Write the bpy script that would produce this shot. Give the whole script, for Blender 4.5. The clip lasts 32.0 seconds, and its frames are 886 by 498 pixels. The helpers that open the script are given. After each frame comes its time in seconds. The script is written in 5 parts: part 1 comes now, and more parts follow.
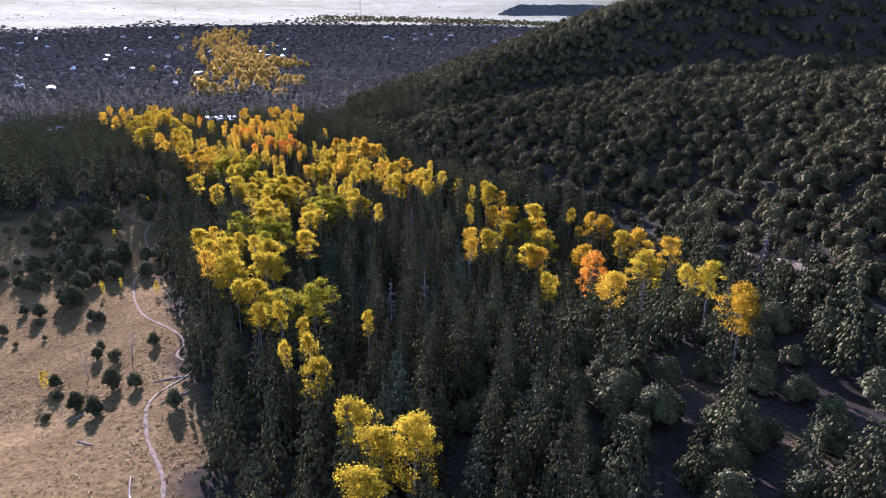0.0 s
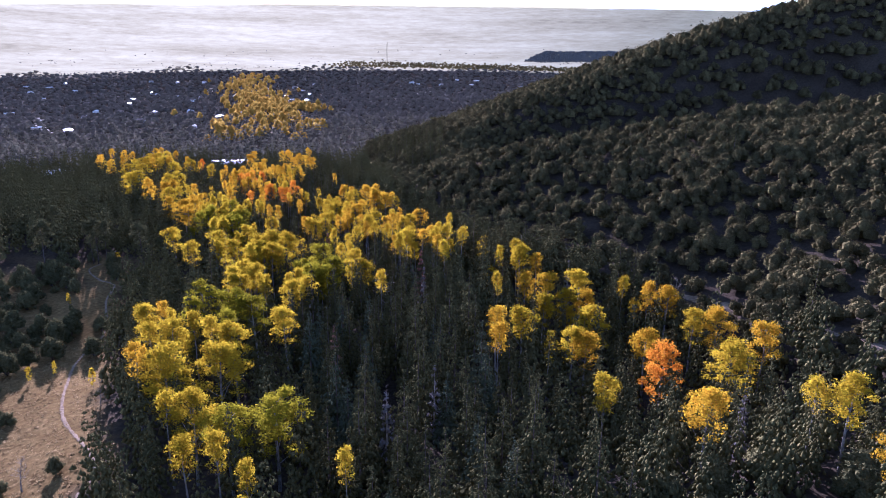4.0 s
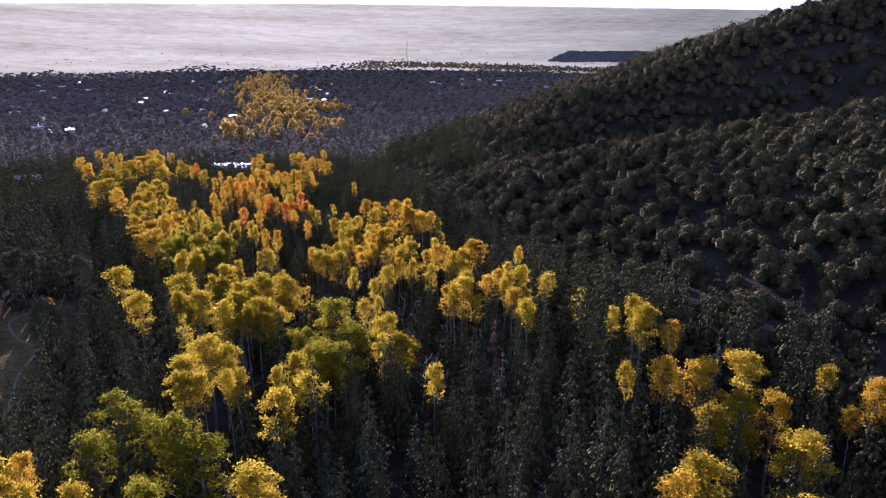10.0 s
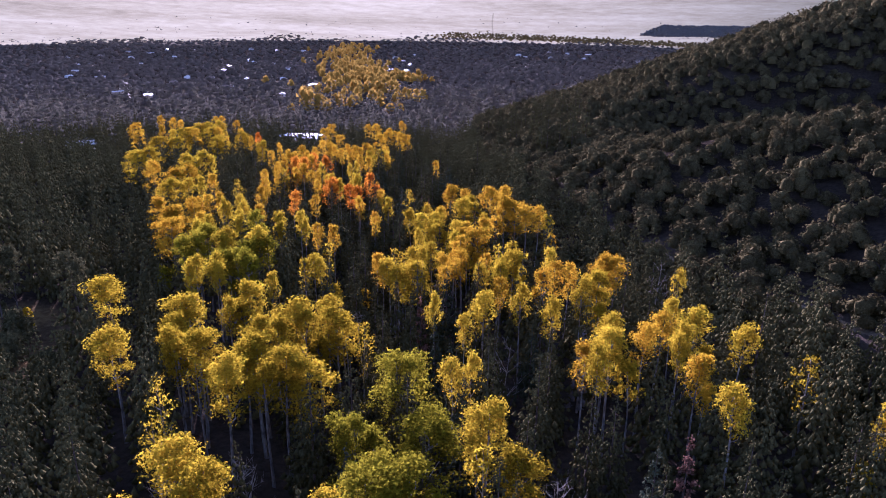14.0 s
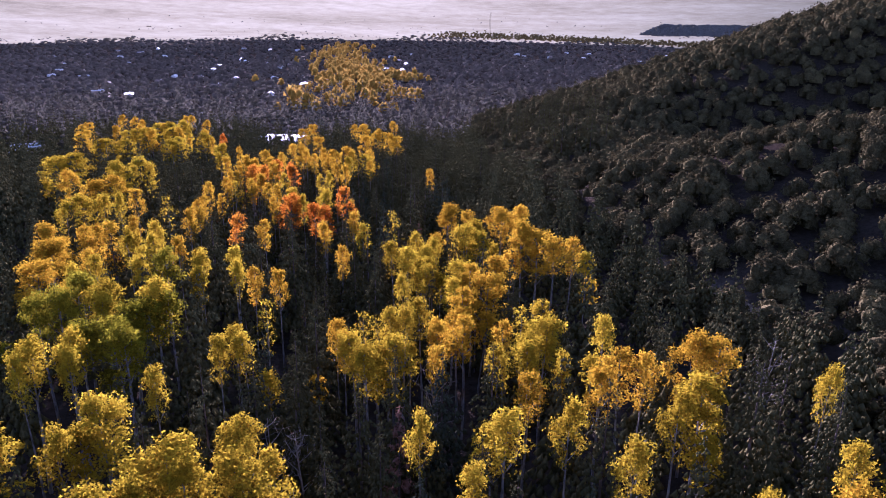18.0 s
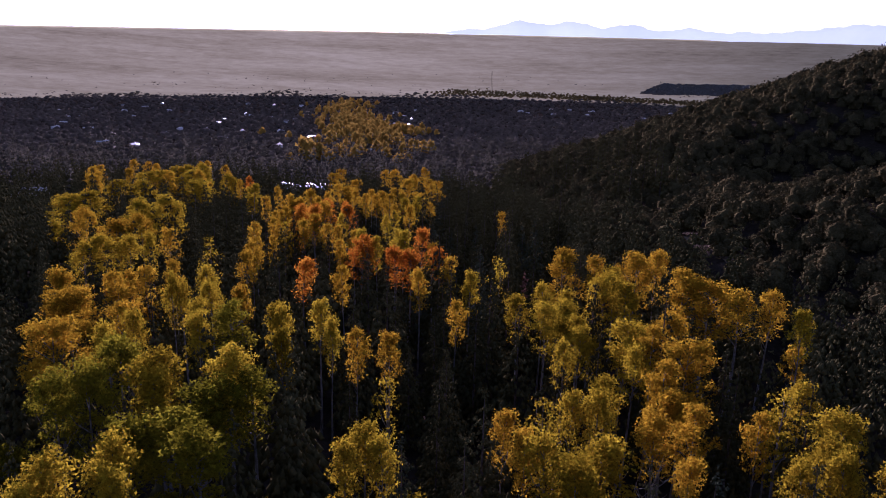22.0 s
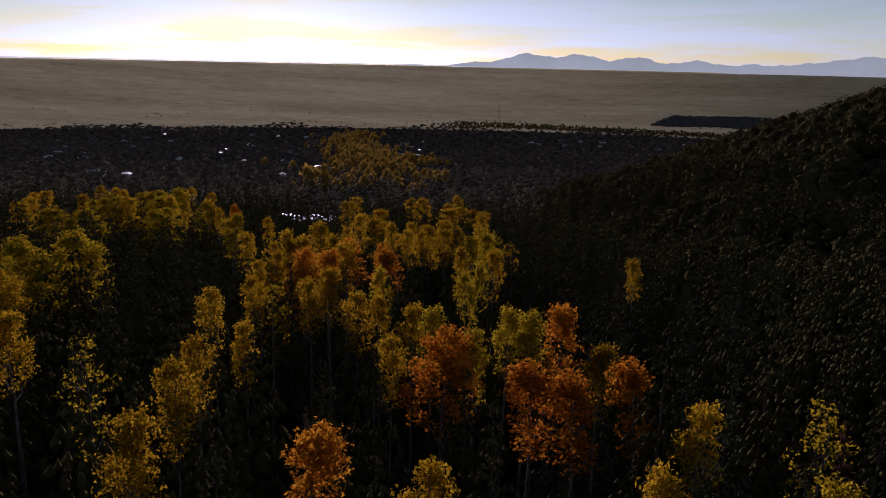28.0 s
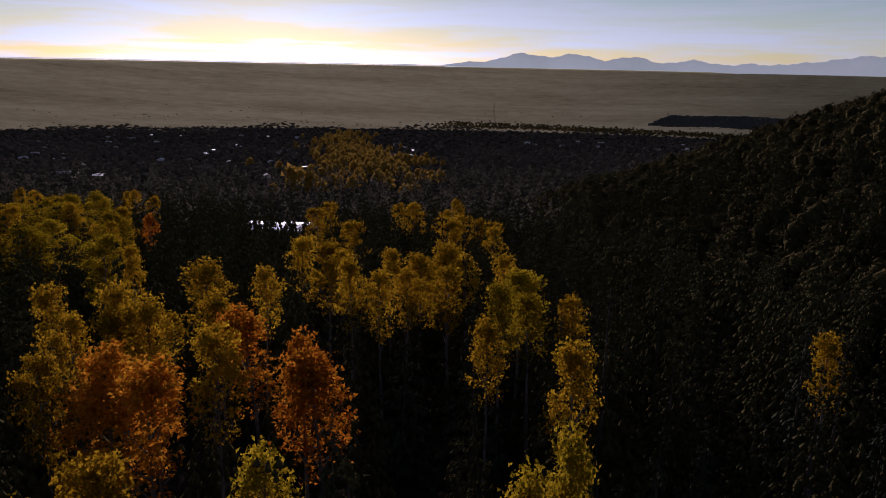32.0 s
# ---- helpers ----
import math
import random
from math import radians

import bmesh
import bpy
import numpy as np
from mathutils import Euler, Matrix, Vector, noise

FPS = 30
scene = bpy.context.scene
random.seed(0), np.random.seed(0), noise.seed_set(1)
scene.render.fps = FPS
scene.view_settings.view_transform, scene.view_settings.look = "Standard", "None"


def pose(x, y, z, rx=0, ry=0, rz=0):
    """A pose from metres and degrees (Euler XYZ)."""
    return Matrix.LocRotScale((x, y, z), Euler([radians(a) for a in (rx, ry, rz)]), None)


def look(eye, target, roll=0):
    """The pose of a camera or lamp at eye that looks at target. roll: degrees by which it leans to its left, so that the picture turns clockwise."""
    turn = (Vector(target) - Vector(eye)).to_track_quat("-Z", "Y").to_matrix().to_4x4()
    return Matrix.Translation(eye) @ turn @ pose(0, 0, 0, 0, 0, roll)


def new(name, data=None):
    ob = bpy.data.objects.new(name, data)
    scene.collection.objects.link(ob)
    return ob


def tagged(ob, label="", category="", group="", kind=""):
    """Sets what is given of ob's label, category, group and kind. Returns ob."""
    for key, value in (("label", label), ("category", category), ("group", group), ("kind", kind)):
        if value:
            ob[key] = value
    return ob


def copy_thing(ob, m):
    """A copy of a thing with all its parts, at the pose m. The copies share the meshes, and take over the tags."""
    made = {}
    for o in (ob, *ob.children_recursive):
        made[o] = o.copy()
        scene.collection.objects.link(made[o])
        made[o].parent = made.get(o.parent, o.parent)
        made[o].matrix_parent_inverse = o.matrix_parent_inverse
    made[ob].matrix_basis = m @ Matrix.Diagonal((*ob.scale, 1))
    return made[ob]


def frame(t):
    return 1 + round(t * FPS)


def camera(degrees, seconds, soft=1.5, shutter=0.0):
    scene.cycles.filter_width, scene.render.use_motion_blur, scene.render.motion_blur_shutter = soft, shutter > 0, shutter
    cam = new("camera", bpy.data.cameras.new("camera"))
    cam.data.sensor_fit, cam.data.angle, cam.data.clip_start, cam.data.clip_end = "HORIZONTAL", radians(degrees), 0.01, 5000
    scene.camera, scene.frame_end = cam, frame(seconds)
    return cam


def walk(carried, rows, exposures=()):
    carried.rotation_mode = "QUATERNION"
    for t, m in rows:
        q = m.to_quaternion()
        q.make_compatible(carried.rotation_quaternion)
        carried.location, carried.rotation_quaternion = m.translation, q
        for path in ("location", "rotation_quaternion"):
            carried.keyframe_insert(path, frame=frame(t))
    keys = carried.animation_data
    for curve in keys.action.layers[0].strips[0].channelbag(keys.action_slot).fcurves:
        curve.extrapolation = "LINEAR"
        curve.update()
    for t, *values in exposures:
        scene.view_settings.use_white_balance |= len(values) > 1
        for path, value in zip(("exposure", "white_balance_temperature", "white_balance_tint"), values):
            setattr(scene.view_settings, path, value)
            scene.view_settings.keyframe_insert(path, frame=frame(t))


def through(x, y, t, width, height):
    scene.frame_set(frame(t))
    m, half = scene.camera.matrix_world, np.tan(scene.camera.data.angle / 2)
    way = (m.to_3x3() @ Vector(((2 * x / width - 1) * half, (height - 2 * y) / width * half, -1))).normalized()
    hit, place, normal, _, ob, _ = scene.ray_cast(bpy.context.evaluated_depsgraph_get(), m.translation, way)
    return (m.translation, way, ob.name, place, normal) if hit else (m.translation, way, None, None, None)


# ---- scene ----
cam = camera(60.2, 32.0, 1.0)
PATH = [
    (0, (24.83, -10.87, 105.38), (24.6677, -9.0267, 104.6260), 0.81),
    (0.5, (24.78, -5.35, 103.99), (24.5631, -3.5062, 103.2331), 0.98),
    (1, (24.70, 0.26, 102.58), (24.4734, 2.0990, 101.8253), 0.95),
    (1.5, (24.53, 6.05, 101.15), (24.3044, 7.8854, 100.4007), 0.85),
    (2, (24.25, 12.07, 99.70), (24.0179, 13.9131, 98.9547), 0.79),
    (2.5, (23.82, 18.36, 98.23), (23.5859, 20.2130, 97.5067), 0.69),
    (3, (23.22, 24.88, 96.80), (22.9868, 26.7412, 96.1069), 0.65),
    (3.5, (22.44, 31.52, 95.47), (22.2089, 33.3893, 94.8064), 0.64),
    (5.5, (17.59, 57.48, 91.30), (17.3516, 59.3643, 90.6705), 0.72),
    (6, (15.94, 63.53, 90.10), (15.6786, 65.4105, 89.4758), 0.82),
    (6.5, (14.12, 69.45, 88.87), (13.8381, 71.3310, 88.2384), 0.93),
    (7, (12.16, 75.37, 87.60), (11.8775, 77.2514, 86.9694), 0.94),
    (7.5, (10.13, 81.40, 86.31), (9.8570, 83.2747, 85.6824), 0.95),
    (8, (8.08, 87.57, 85.01), (7.8009, 89.4491, 84.3815), 0.90),
    (8.5, (6.04, 93.89, 83.69), (5.7617, 95.7728, 83.0643), 0.83),
    (9, (4.07, 100.34, 82.35), (3.7937, 102.2206, 81.7256), 0.75),
    (9.5, (2.19, 106.84, 80.94), (1.9123, 108.7142, 80.2945), 0.64),
    (10, (0.36, 113.42, 79.49), (0.0837, 115.2892, 78.8482), 0.61),
    (10.5, (-1.48, 120.05, 78.01), (-1.7504, 121.9172, 77.3588), 0.69),
    (11, (-3.38, 126.72, 76.52), (-3.7834, 128.5602, 75.8525), 0.96),
    (11.5, (-5.34, 133.38, 75.00), (-5.8110, 135.2045, 74.3257), 1.28),
    (12, (-7.36, 140.03, 73.46), (-7.8325, 141.8473, 72.7801), 1.36),
    (12.5, (-9.43, 146.65, 71.90), (-9.8949, 148.4725, 71.2120), 1.30),
    (13, (-11.46, 153.33, 70.35), (-11.9289, 155.1496, 69.6533), 1.22),
    (13.5, (-13.44, 160.11, 68.84), (-13.9035, 161.9234, 68.1392), 1.08),
    (14, (-15.34, 166.96, 67.38), (-15.8057, 168.7713, 66.6746), 0.88),
    (14.5, (-17.13, 173.75, 65.96), (-17.5993, 175.5585, 65.2463), 0.61),
    (16.5, (-23.04, 199.05, 60.45), (-23.5014, 200.8496, 59.7089), 0.76),
    (17, (-24.50, 204.77, 59.37), (-24.9614, 206.5727, 58.6281), 0.71),
    (17.5, (-25.83, 209.86, 58.41), (-26.2958, 211.6617, 57.6903), 0.77),
    (18, (-27.06, 213.89, 57.36), (-27.5185, 215.7017, 56.6575), 0.90),
    (18.5, (-28.60, 217.04, 56.12), (-29.0515, 218.8574, 55.4218), 0.90),
    (19, (-30.72, 219.74, 54.82), (-31.1745, 221.5671, 54.1350), 0.91),
    (19.5, (-33.46, 222.30, 53.49), (-33.9146, 224.1364, 52.8242), 1.00),
    (20, (-36.73, 224.86, 52.10), (-37.1788, 226.7015, 51.4592), 1.14),
    (20.5, (-40.38, 227.51, 50.65), (-40.8336, 229.3543, 50.0283), 1.26),
    (21, (-44.22, 230.32, 49.16), (-44.6730, 232.1711, 48.5603), 1.29),
    (21.5, (-48.04, 233.42, 47.68), (-48.5038, 235.2792, 47.1016), 1.27),
    (22, (-51.70, 236.94, 46.24), (-52.1661, 238.8042, 45.6751), 1.27),
    (22.5, (-55.07, 240.93, 44.84), (-55.5405, 242.7962, 44.2987), 1.19),
    (23, (-58.14, 245.35, 43.53), (-58.6172, 247.2173, 43.0017), 1.12),
    (23.5, (-60.96, 250.09, 42.28), (-61.4433, 251.9585, 41.7591), 1.04),
    (24, (-63.58, 255.03, 41.10), (-64.0581, 256.9058, 40.5895), 1.06),
    (24.5, (-65.99, 260.09, 39.98), (-66.4736, 261.9661, 39.4718), 1.04),
    (25, (-68.22, 265.28, 38.89), (-68.7022, 267.1571, 38.3932), 0.98),
    (25.5, (-70.35, 270.63, 37.81), (-70.8338, 272.5073, 37.3132), 0.92),
    (27.5, (-79.37, 294.61, 32.76), (-79.8492, 296.4935, 32.2782), 1.23),
    (28, (-81.34, 301.03, 31.34), (-81.8207, 302.9062, 30.8600), 1.26),
    (28.5, (-83.28, 307.56, 29.90), (-83.7585, 309.4410, 29.4131), 1.27),
    (29, (-85.18, 314.24, 28.43), (-85.6618, 316.1182, 27.9502), 1.19),
    (29.5, (-87.04, 321.07, 27.07), (-87.5197, 322.9473, 26.5898), 1.08),
    (30, (-88.85, 328.02, 26.03), (-89.3284, 329.9012, 25.5436), 1.07),
    (30.5, (-90.67, 334.87, 25.29), (-91.1459, 336.7524, 24.8069), 1.09),
    (31, (-92.47, 341.45, 24.61), (-92.9449, 343.3325, 24.1356), 1.10),
    (31.5, (-94.12, 347.70, 23.62), (-94.5915, 349.5811, 23.1452), 1.12),
    (32, (-95.73, 353.98, 22.49), (-96.1979, 355.8652, 22.0127), 1.18),
]
EXPO = [(0, 2.9, 4650, 46), (3, 2.85, 4650, 50), (9, 2.45, 4800, 56), (14, 2.55, 4850, 63), (18, 2.55, 4850, 66), (20, 2.15, 4900, 67), (22, 1.1, 5100, 68), (23, 0.7, 5300, 66), (25, 0.0, 5600, 60), (28, -0.2, 5700, 50), (32, -0.4, 5750, 50)]
walk(cam, [(t, look(eye, target, roll)) for t, eye, target, roll in PATH], EXPO)

# ---- sun and sky ----
SUN_AZ, SUN_EL = 27.0, 7.0
world = bpy.data.worlds.new("sky")
scene.world = world
world.use_nodes = True
wn, wl = world.node_tree.nodes, world.node_tree.links
wn.clear()
sky = wn.new("ShaderNodeTexSky")
sky.sky_type, sky.sun_disc = "NISHITA", False
sky.sun_elevation, sky.sun_rotation = radians(SUN_EL), radians(-SUN_AZ)
sky.altitude, sky.air_density, sky.dust_density, sky.ozone_density = 2400, 1.0, 0.45, 1.0
bg = wn.new("ShaderNodeBackground")
bg.inputs["Strength"].default_value = 0.085
wout = wn.new("ShaderNodeOutputWorld")
# thin streaked cloud: a whiter, slightly brighter sky in bands along the horizon
tc, mp = wn.new("ShaderNodeTexCoord"), wn.new("ShaderNodeMapping")
mp.inputs["Scale"].default_value = (2.2, 2.2, 26)
mp.inputs["Rotation"].default_value = (radians(1.5), radians(-1.5), 0)
cloud = wn.new("ShaderNodeTexNoise")
cloud.inputs["Scale"].default_value, cloud.inputs["Detail"].default_value, cloud.inputs["Roughness"].default_value, cloud.inputs["Distortion"].default_value = 1.6, 7, 0.58, 0.4
mask, grey, tone, mixc = wn.new("ShaderNodeMapRange"), wn.new("ShaderNodeRGBToBW"), wn.new("ShaderNodeMix"), wn.new("ShaderNodeMix")
mask.inputs["From Min"].default_value, mask.inputs["From Max"].default_value, mask.inputs["To Max"].default_value = 0.43, 0.6, 0.92
tone.data_type, tone.blend_type = "RGBA", "MULTIPLY"
tone.inputs[0].default_value = 1.0
tone.inputs[7].default_value = (1.0, 1.1, 1.12, 1)
mixc.data_type = "RGBA"
wl.new(tc.outputs["Generated"], mp.inputs[0])
wl.new(mp.outputs[0], cloud.inputs[0])
wl.new(cloud.outputs[0], mask.inputs[0])
wl.new(sky.outputs[0], grey.inputs[0])
wl.new(grey.outputs[0], tone.inputs[6])
wl.new(mask.outputs[0], mixc.inputs[0])
wl.new(sky.outputs[0], mixc.inputs[6])
wl.new(tone.outputs[2], mixc.inputs[7])
haze = wn.new("ShaderNodeMix")
haze.data_type, haze.blend_type = "RGBA", "MULTIPLY"
haze.inputs[0].default_value = 1.0
haze.inputs[7].default_value = (0.93, 1.03, 0.95, 1)
wl.new(mixc.outputs[2], haze.inputs[6])
wl.new(haze.outputs[2], bg.inputs[0])
wl.new(bg.outputs[0], wout.inputs[0])

sun_dir = Vector((-math.sin(radians(SUN_AZ)) * math.cos(radians(SUN_EL)), math.cos(radians(SUN_AZ)) * math.cos(radians(SUN_EL)), math.sin(radians(SUN_EL))))
sun = new("sun", bpy.data.lights.new("sun", "SUN"))
sun.data.energy, sun.data.angle, sun.data.color = 4.4, radians(0.6), (1.0, 0.90, 0.76)
sun.rotation_euler = sun_dir.to_track_quat("Z", "Y").to_euler()


# ---- materials ----
def material(name):
    m = bpy.data.materials.new(name)
    m.use_nodes = True
    m.node_tree.nodes.clear()
    return m, m.node_tree.nodes, m.node_tree.links


def ramp(nodes, stops):
    r = nodes.new("ShaderNodeValToRGB")
    while len(r.color_ramp.elements) < len(stops):
        r.color_ramp.elements.new(0.5)
    for e, (at, c) in zip(r.color_ramp.elements, stops):
        e.position, e.color = at, (*c, 1)
    return r


def noise_at(nodes, links, scale, detail=4, stretch=(1, 1, 1), rough=0.55, spin=0.0):
    geo = nodes.new("ShaderNodeNewGeometry")
    mp = nodes.new("ShaderNodeMapping")
    mp.vector_type = "TEXTURE"
    mp.inputs["Scale"].default_value, mp.inputs["Rotation"].default_value = [1 / s for s in stretch], (0, 0, radians(spin))
    tex = nodes.new("ShaderNodeTexNoise")
    tex.inputs["Scale"].default_value, tex.inputs["Detail"].default_value, tex.inputs["Roughness"].default_value = scale, detail, rough
    links.new(geo.outputs["Position"], mp.inputs[0])
    links.new(mp.outputs[0], tex.inputs[0])
    return tex


def leaf_material(name, dark, mid, light, through=0.45, spread=0.35, per_tree=True, gloss=0.0, rough=0.0, vivid=False, speckle=1.1):
    """Leaves that let light through; colour varies from tree to tree, from clump to clump and over metres."""
    m, n, l = material(name)
    geo = n.new("ShaderNodeNewGeometry")
    info = n.new("ShaderNodeObjectInfo")
    tex = noise_at(n, l, 0.16, 2)
    add = n.new("ShaderNodeMath")
    add.operation = "MULTIPLY_ADD"
    add.inputs[1].default_value = spread
    l.new(geo.outputs["Random Per Island"], add.inputs[0])
    add2 = n.new("ShaderNodeMath")
    add2.operation = "MULTIPLY_ADD"
    add2.inputs[1].default_value = 0.4 if per_tree else 0.0
    l.new(info.outputs["Random"], add2.inputs[0])
    scale = n.new("ShaderNodeMath")
    scale.operation = "MULTIPLY_ADD"
    scale.inputs[1].default_value, scale.inputs[2].default_value = (0.7, -0.15) if per_tree else (1.3, -0.25)
    l.new(tex.outputs[0], scale.inputs[0])
    l.new(scale.outputs[0], add2.inputs[2])
    l.new(add2.outputs[0], add.inputs[2])
    grain = noise_at(n, l, 3.4, 2)
    add3 = n.new("ShaderNodeMath")
    add3.operation = "MULTIPLY_ADD"
    add3.inputs[1].default_value = speckle
    l.new(grain.outputs[0], add3.inputs[0])
    l.new(add.outputs[0], add3.inputs[2])
    r = ramp(n, [(0.1, dark), (0.5, mid), (0.95, light)])
    shift = n.new("ShaderNodeMath")
    shift.operation = "SUBTRACT"
    shift.inputs[1].default_value = 0.5 * speckle
    l.new(add3.outputs[0], shift.inputs[0])
    l.new(shift.outputs[0], r.inputs[0])
    d, t, mix = n.new("ShaderNodeBsdfDiffuse"), n.new("ShaderNodeBsdfTranslucent"), n.new("ShaderNodeMixShader")
    l.new(r.outputs[0], d.inputs[0])
    # light that comes through a leaf is warmer and stronger in colour than light off its face
    glow = n.new("ShaderNodeMix")
    glow.data_type, glow.blend_type, glow.clamp_result = "RGBA", "MULTIPLY", True
    glow.inputs[0].default_value = 1.0
    glow.inputs[7].default_value = (1.36, 1.36, 1.0, 1) if vivid else (1, 1, 1, 1)
    l.new(r.outputs[0], glow.inputs[6])
    l.new(glow.outputs[2], t.inputs[0])
    mix.inputs[0].default_value = through
    if rough:
        bump = n.new("ShaderNodeBump")
        bump.inputs["Strength"].default_value, bump.inputs["Distance"].default_value = rough, 1.2
        lumps = noise_at(n, l, 1.1, 3, (1, 1, 1), 0.65)
        l.new(lumps.outputs[0], bump.inputs["Height"])
        l.new(bump.outputs[0], d.inputs["Normal"])
    l.new(d.outputs[0], mix.inputs[1])
    l.new(t.outputs[0], mix.inputs[2])
    g, mix2, out = n.new("ShaderNodeBsdfGlossy"), n.new("ShaderNodeMixShader"), n.new("ShaderNodeOutputMaterial")
    g.inputs["Roughness"].default_value = 0.5
    g.inputs["Color"].default_value = (0.8, 0.8, 0.8, 1)
    mix2.inputs[0].default_value = gloss
    l.new(mix.outputs[0], mix2.inputs[1])
    l.new(g.outputs[0], mix2.inputs[2])
    l.new(mix2.outputs[0], out.inputs[0])
    return m


def bark_material(name, a, b, scale=3.0, stretch=(1, 1, 0.35)):
    m, n, l = material(name)
    tex = noise_at(n, l, scale, 5, stretch)
    r = ramp(n, [(0.35, a), (0.62, b)])
    p, out, bump = n.new("ShaderNodeBsdfPrincipled"), n.new("ShaderNodeOutputMaterial"), n.new("ShaderNodeBump")
    l.new(tex.outputs[0], r.inputs[0])
    l.new(r.outputs[0], p.inputs["Base Color"])
    p.inputs["Roughness"].default_value = 0.9
    p.inputs["Specular IOR Level"].default_value = 0.0
    bump.inputs["Strength"].default_value = 0.5
    l.new(tex.outputs[0], bump.inputs["Height"])
    l.new(bump.outputs[0], p.inputs["Normal"])
    l.new(p.outputs[0], out.inputs[0])
    return m


ASPEN = {
    "yellow": leaf_material("aspen leaves yellow", (0.1328, 0.0876, 0.0029), (0.2743, 0.1864, 0.0039), (0.3812, 0.273, 0.0068), 0.47, vivid=True),
    "lime": leaf_material("aspen leaves lime", (0.064, 0.0567, 0.0031), (0.146, 0.125, 0.0042), (0.2415, 0.1963, 0.0073), 0.47, vivid=True),
    "gold": leaf_material("aspen leaves gold", (0.1573, 0.0918, 0.0029), (0.3245, 0.1856, 0.0039), (0.4279, 0.2683, 0.0068), 0.47, vivid=True),
    "orange": leaf_material("aspen leaves orange", (0.246, 0.0691, 0.0052), (0.394, 0.1354, 0.0062), (0.476, 0.2246, 0.0114), 0.5, vivid=True),
}
FIR = leaf_material("fir needles", (0.036, 0.0326, 0.012), (0.0675, 0.0607, 0.0225), (0.102, 0.0903, 0.0345), 0.04, 0.2, speckle=0.6)
FIR_BLUE = leaf_material("blue fir needles", (0.0377, 0.0435, 0.0232), (0.0653, 0.0725, 0.0391), (0.0986, 0.1058, 0.058), 0.05, 0.2, speckle=0.6)
FIR_RED = leaf_material("dying red fir needles", (0.09, 0.045, 0.03), (0.17, 0.085, 0.055), (0.26, 0.14, 0.09), 0.2)
FIR_GREY = leaf_material("dead grey fir twigs", (0.08, 0.068, 0.058), (0.13, 0.112, 0.098), (0.19, 0.168, 0.148), 0.1)
JUNIPER = leaf_material("juniper leaves", (0.044, 0.044, 0.019), (0.083, 0.078, 0.032), (0.138, 0.124, 0.05), 0.15, rough=0.9)
SHRUB = leaf_material("hill scrub leaves", (0.0336, 0.0281, 0.0116), (0.065, 0.0539, 0.022), (0.1165, 0.0968, 0.0374), 0.15, 0.35, False, rough=1.0)
# haze put into the colour: far woods paler and greyer than near firs
WOODS = leaf_material("far wood leaves paled for haze", (0.0759, 0.0678, 0.0526), (0.115, 0.1035, 0.0806), (0.1552, 0.138, 0.1098), 0.6, 0.3, False)
# palest of the woods: distance haze put into the leaf colour
WOODS_HAZED = leaf_material("pinyon leaves paled for haze", (0.12, 0.115, 0.1), (0.16, 0.15, 0.13), (0.2, 0.185, 0.16), 0.5, 0.3, False)
WOODS_GOLD = leaf_material("far golden leaves", (0.2, 0.125, 0.025), (0.3, 0.185, 0.03), (0.4, 0.25, 0.04), 0.35, 0.5, False)
# valley firs paled part of the way to the far woods' haze tone
WOODS_MID = leaf_material("valley fir needles paled for haze", (0.0621, 0.0572, 0.039), (0.1053, 0.0958, 0.065), (0.1553, 0.1396, 0.0936), 0.35, 0.3, False)
WOODS_DULL = leaf_material("far dull leaves", (0.1, 0.075, 0.03), (0.16, 0.115, 0.04), (0.24, 0.165, 0.055), 0.35, 0.5, False)
BARK_PALE = bark_material("aspen bark", (0.08, 0.072, 0.06), (0.22, 0.2, 0.168))
BARK_DARK = bark_material("conifer bark", (0.05, 0.038, 0.03), (0.13, 0.10, 0.08))
BARK_GREY = bark_material("weathered wood", (0.15, 0.12, 0.09), (0.33, 0.28, 0.22))


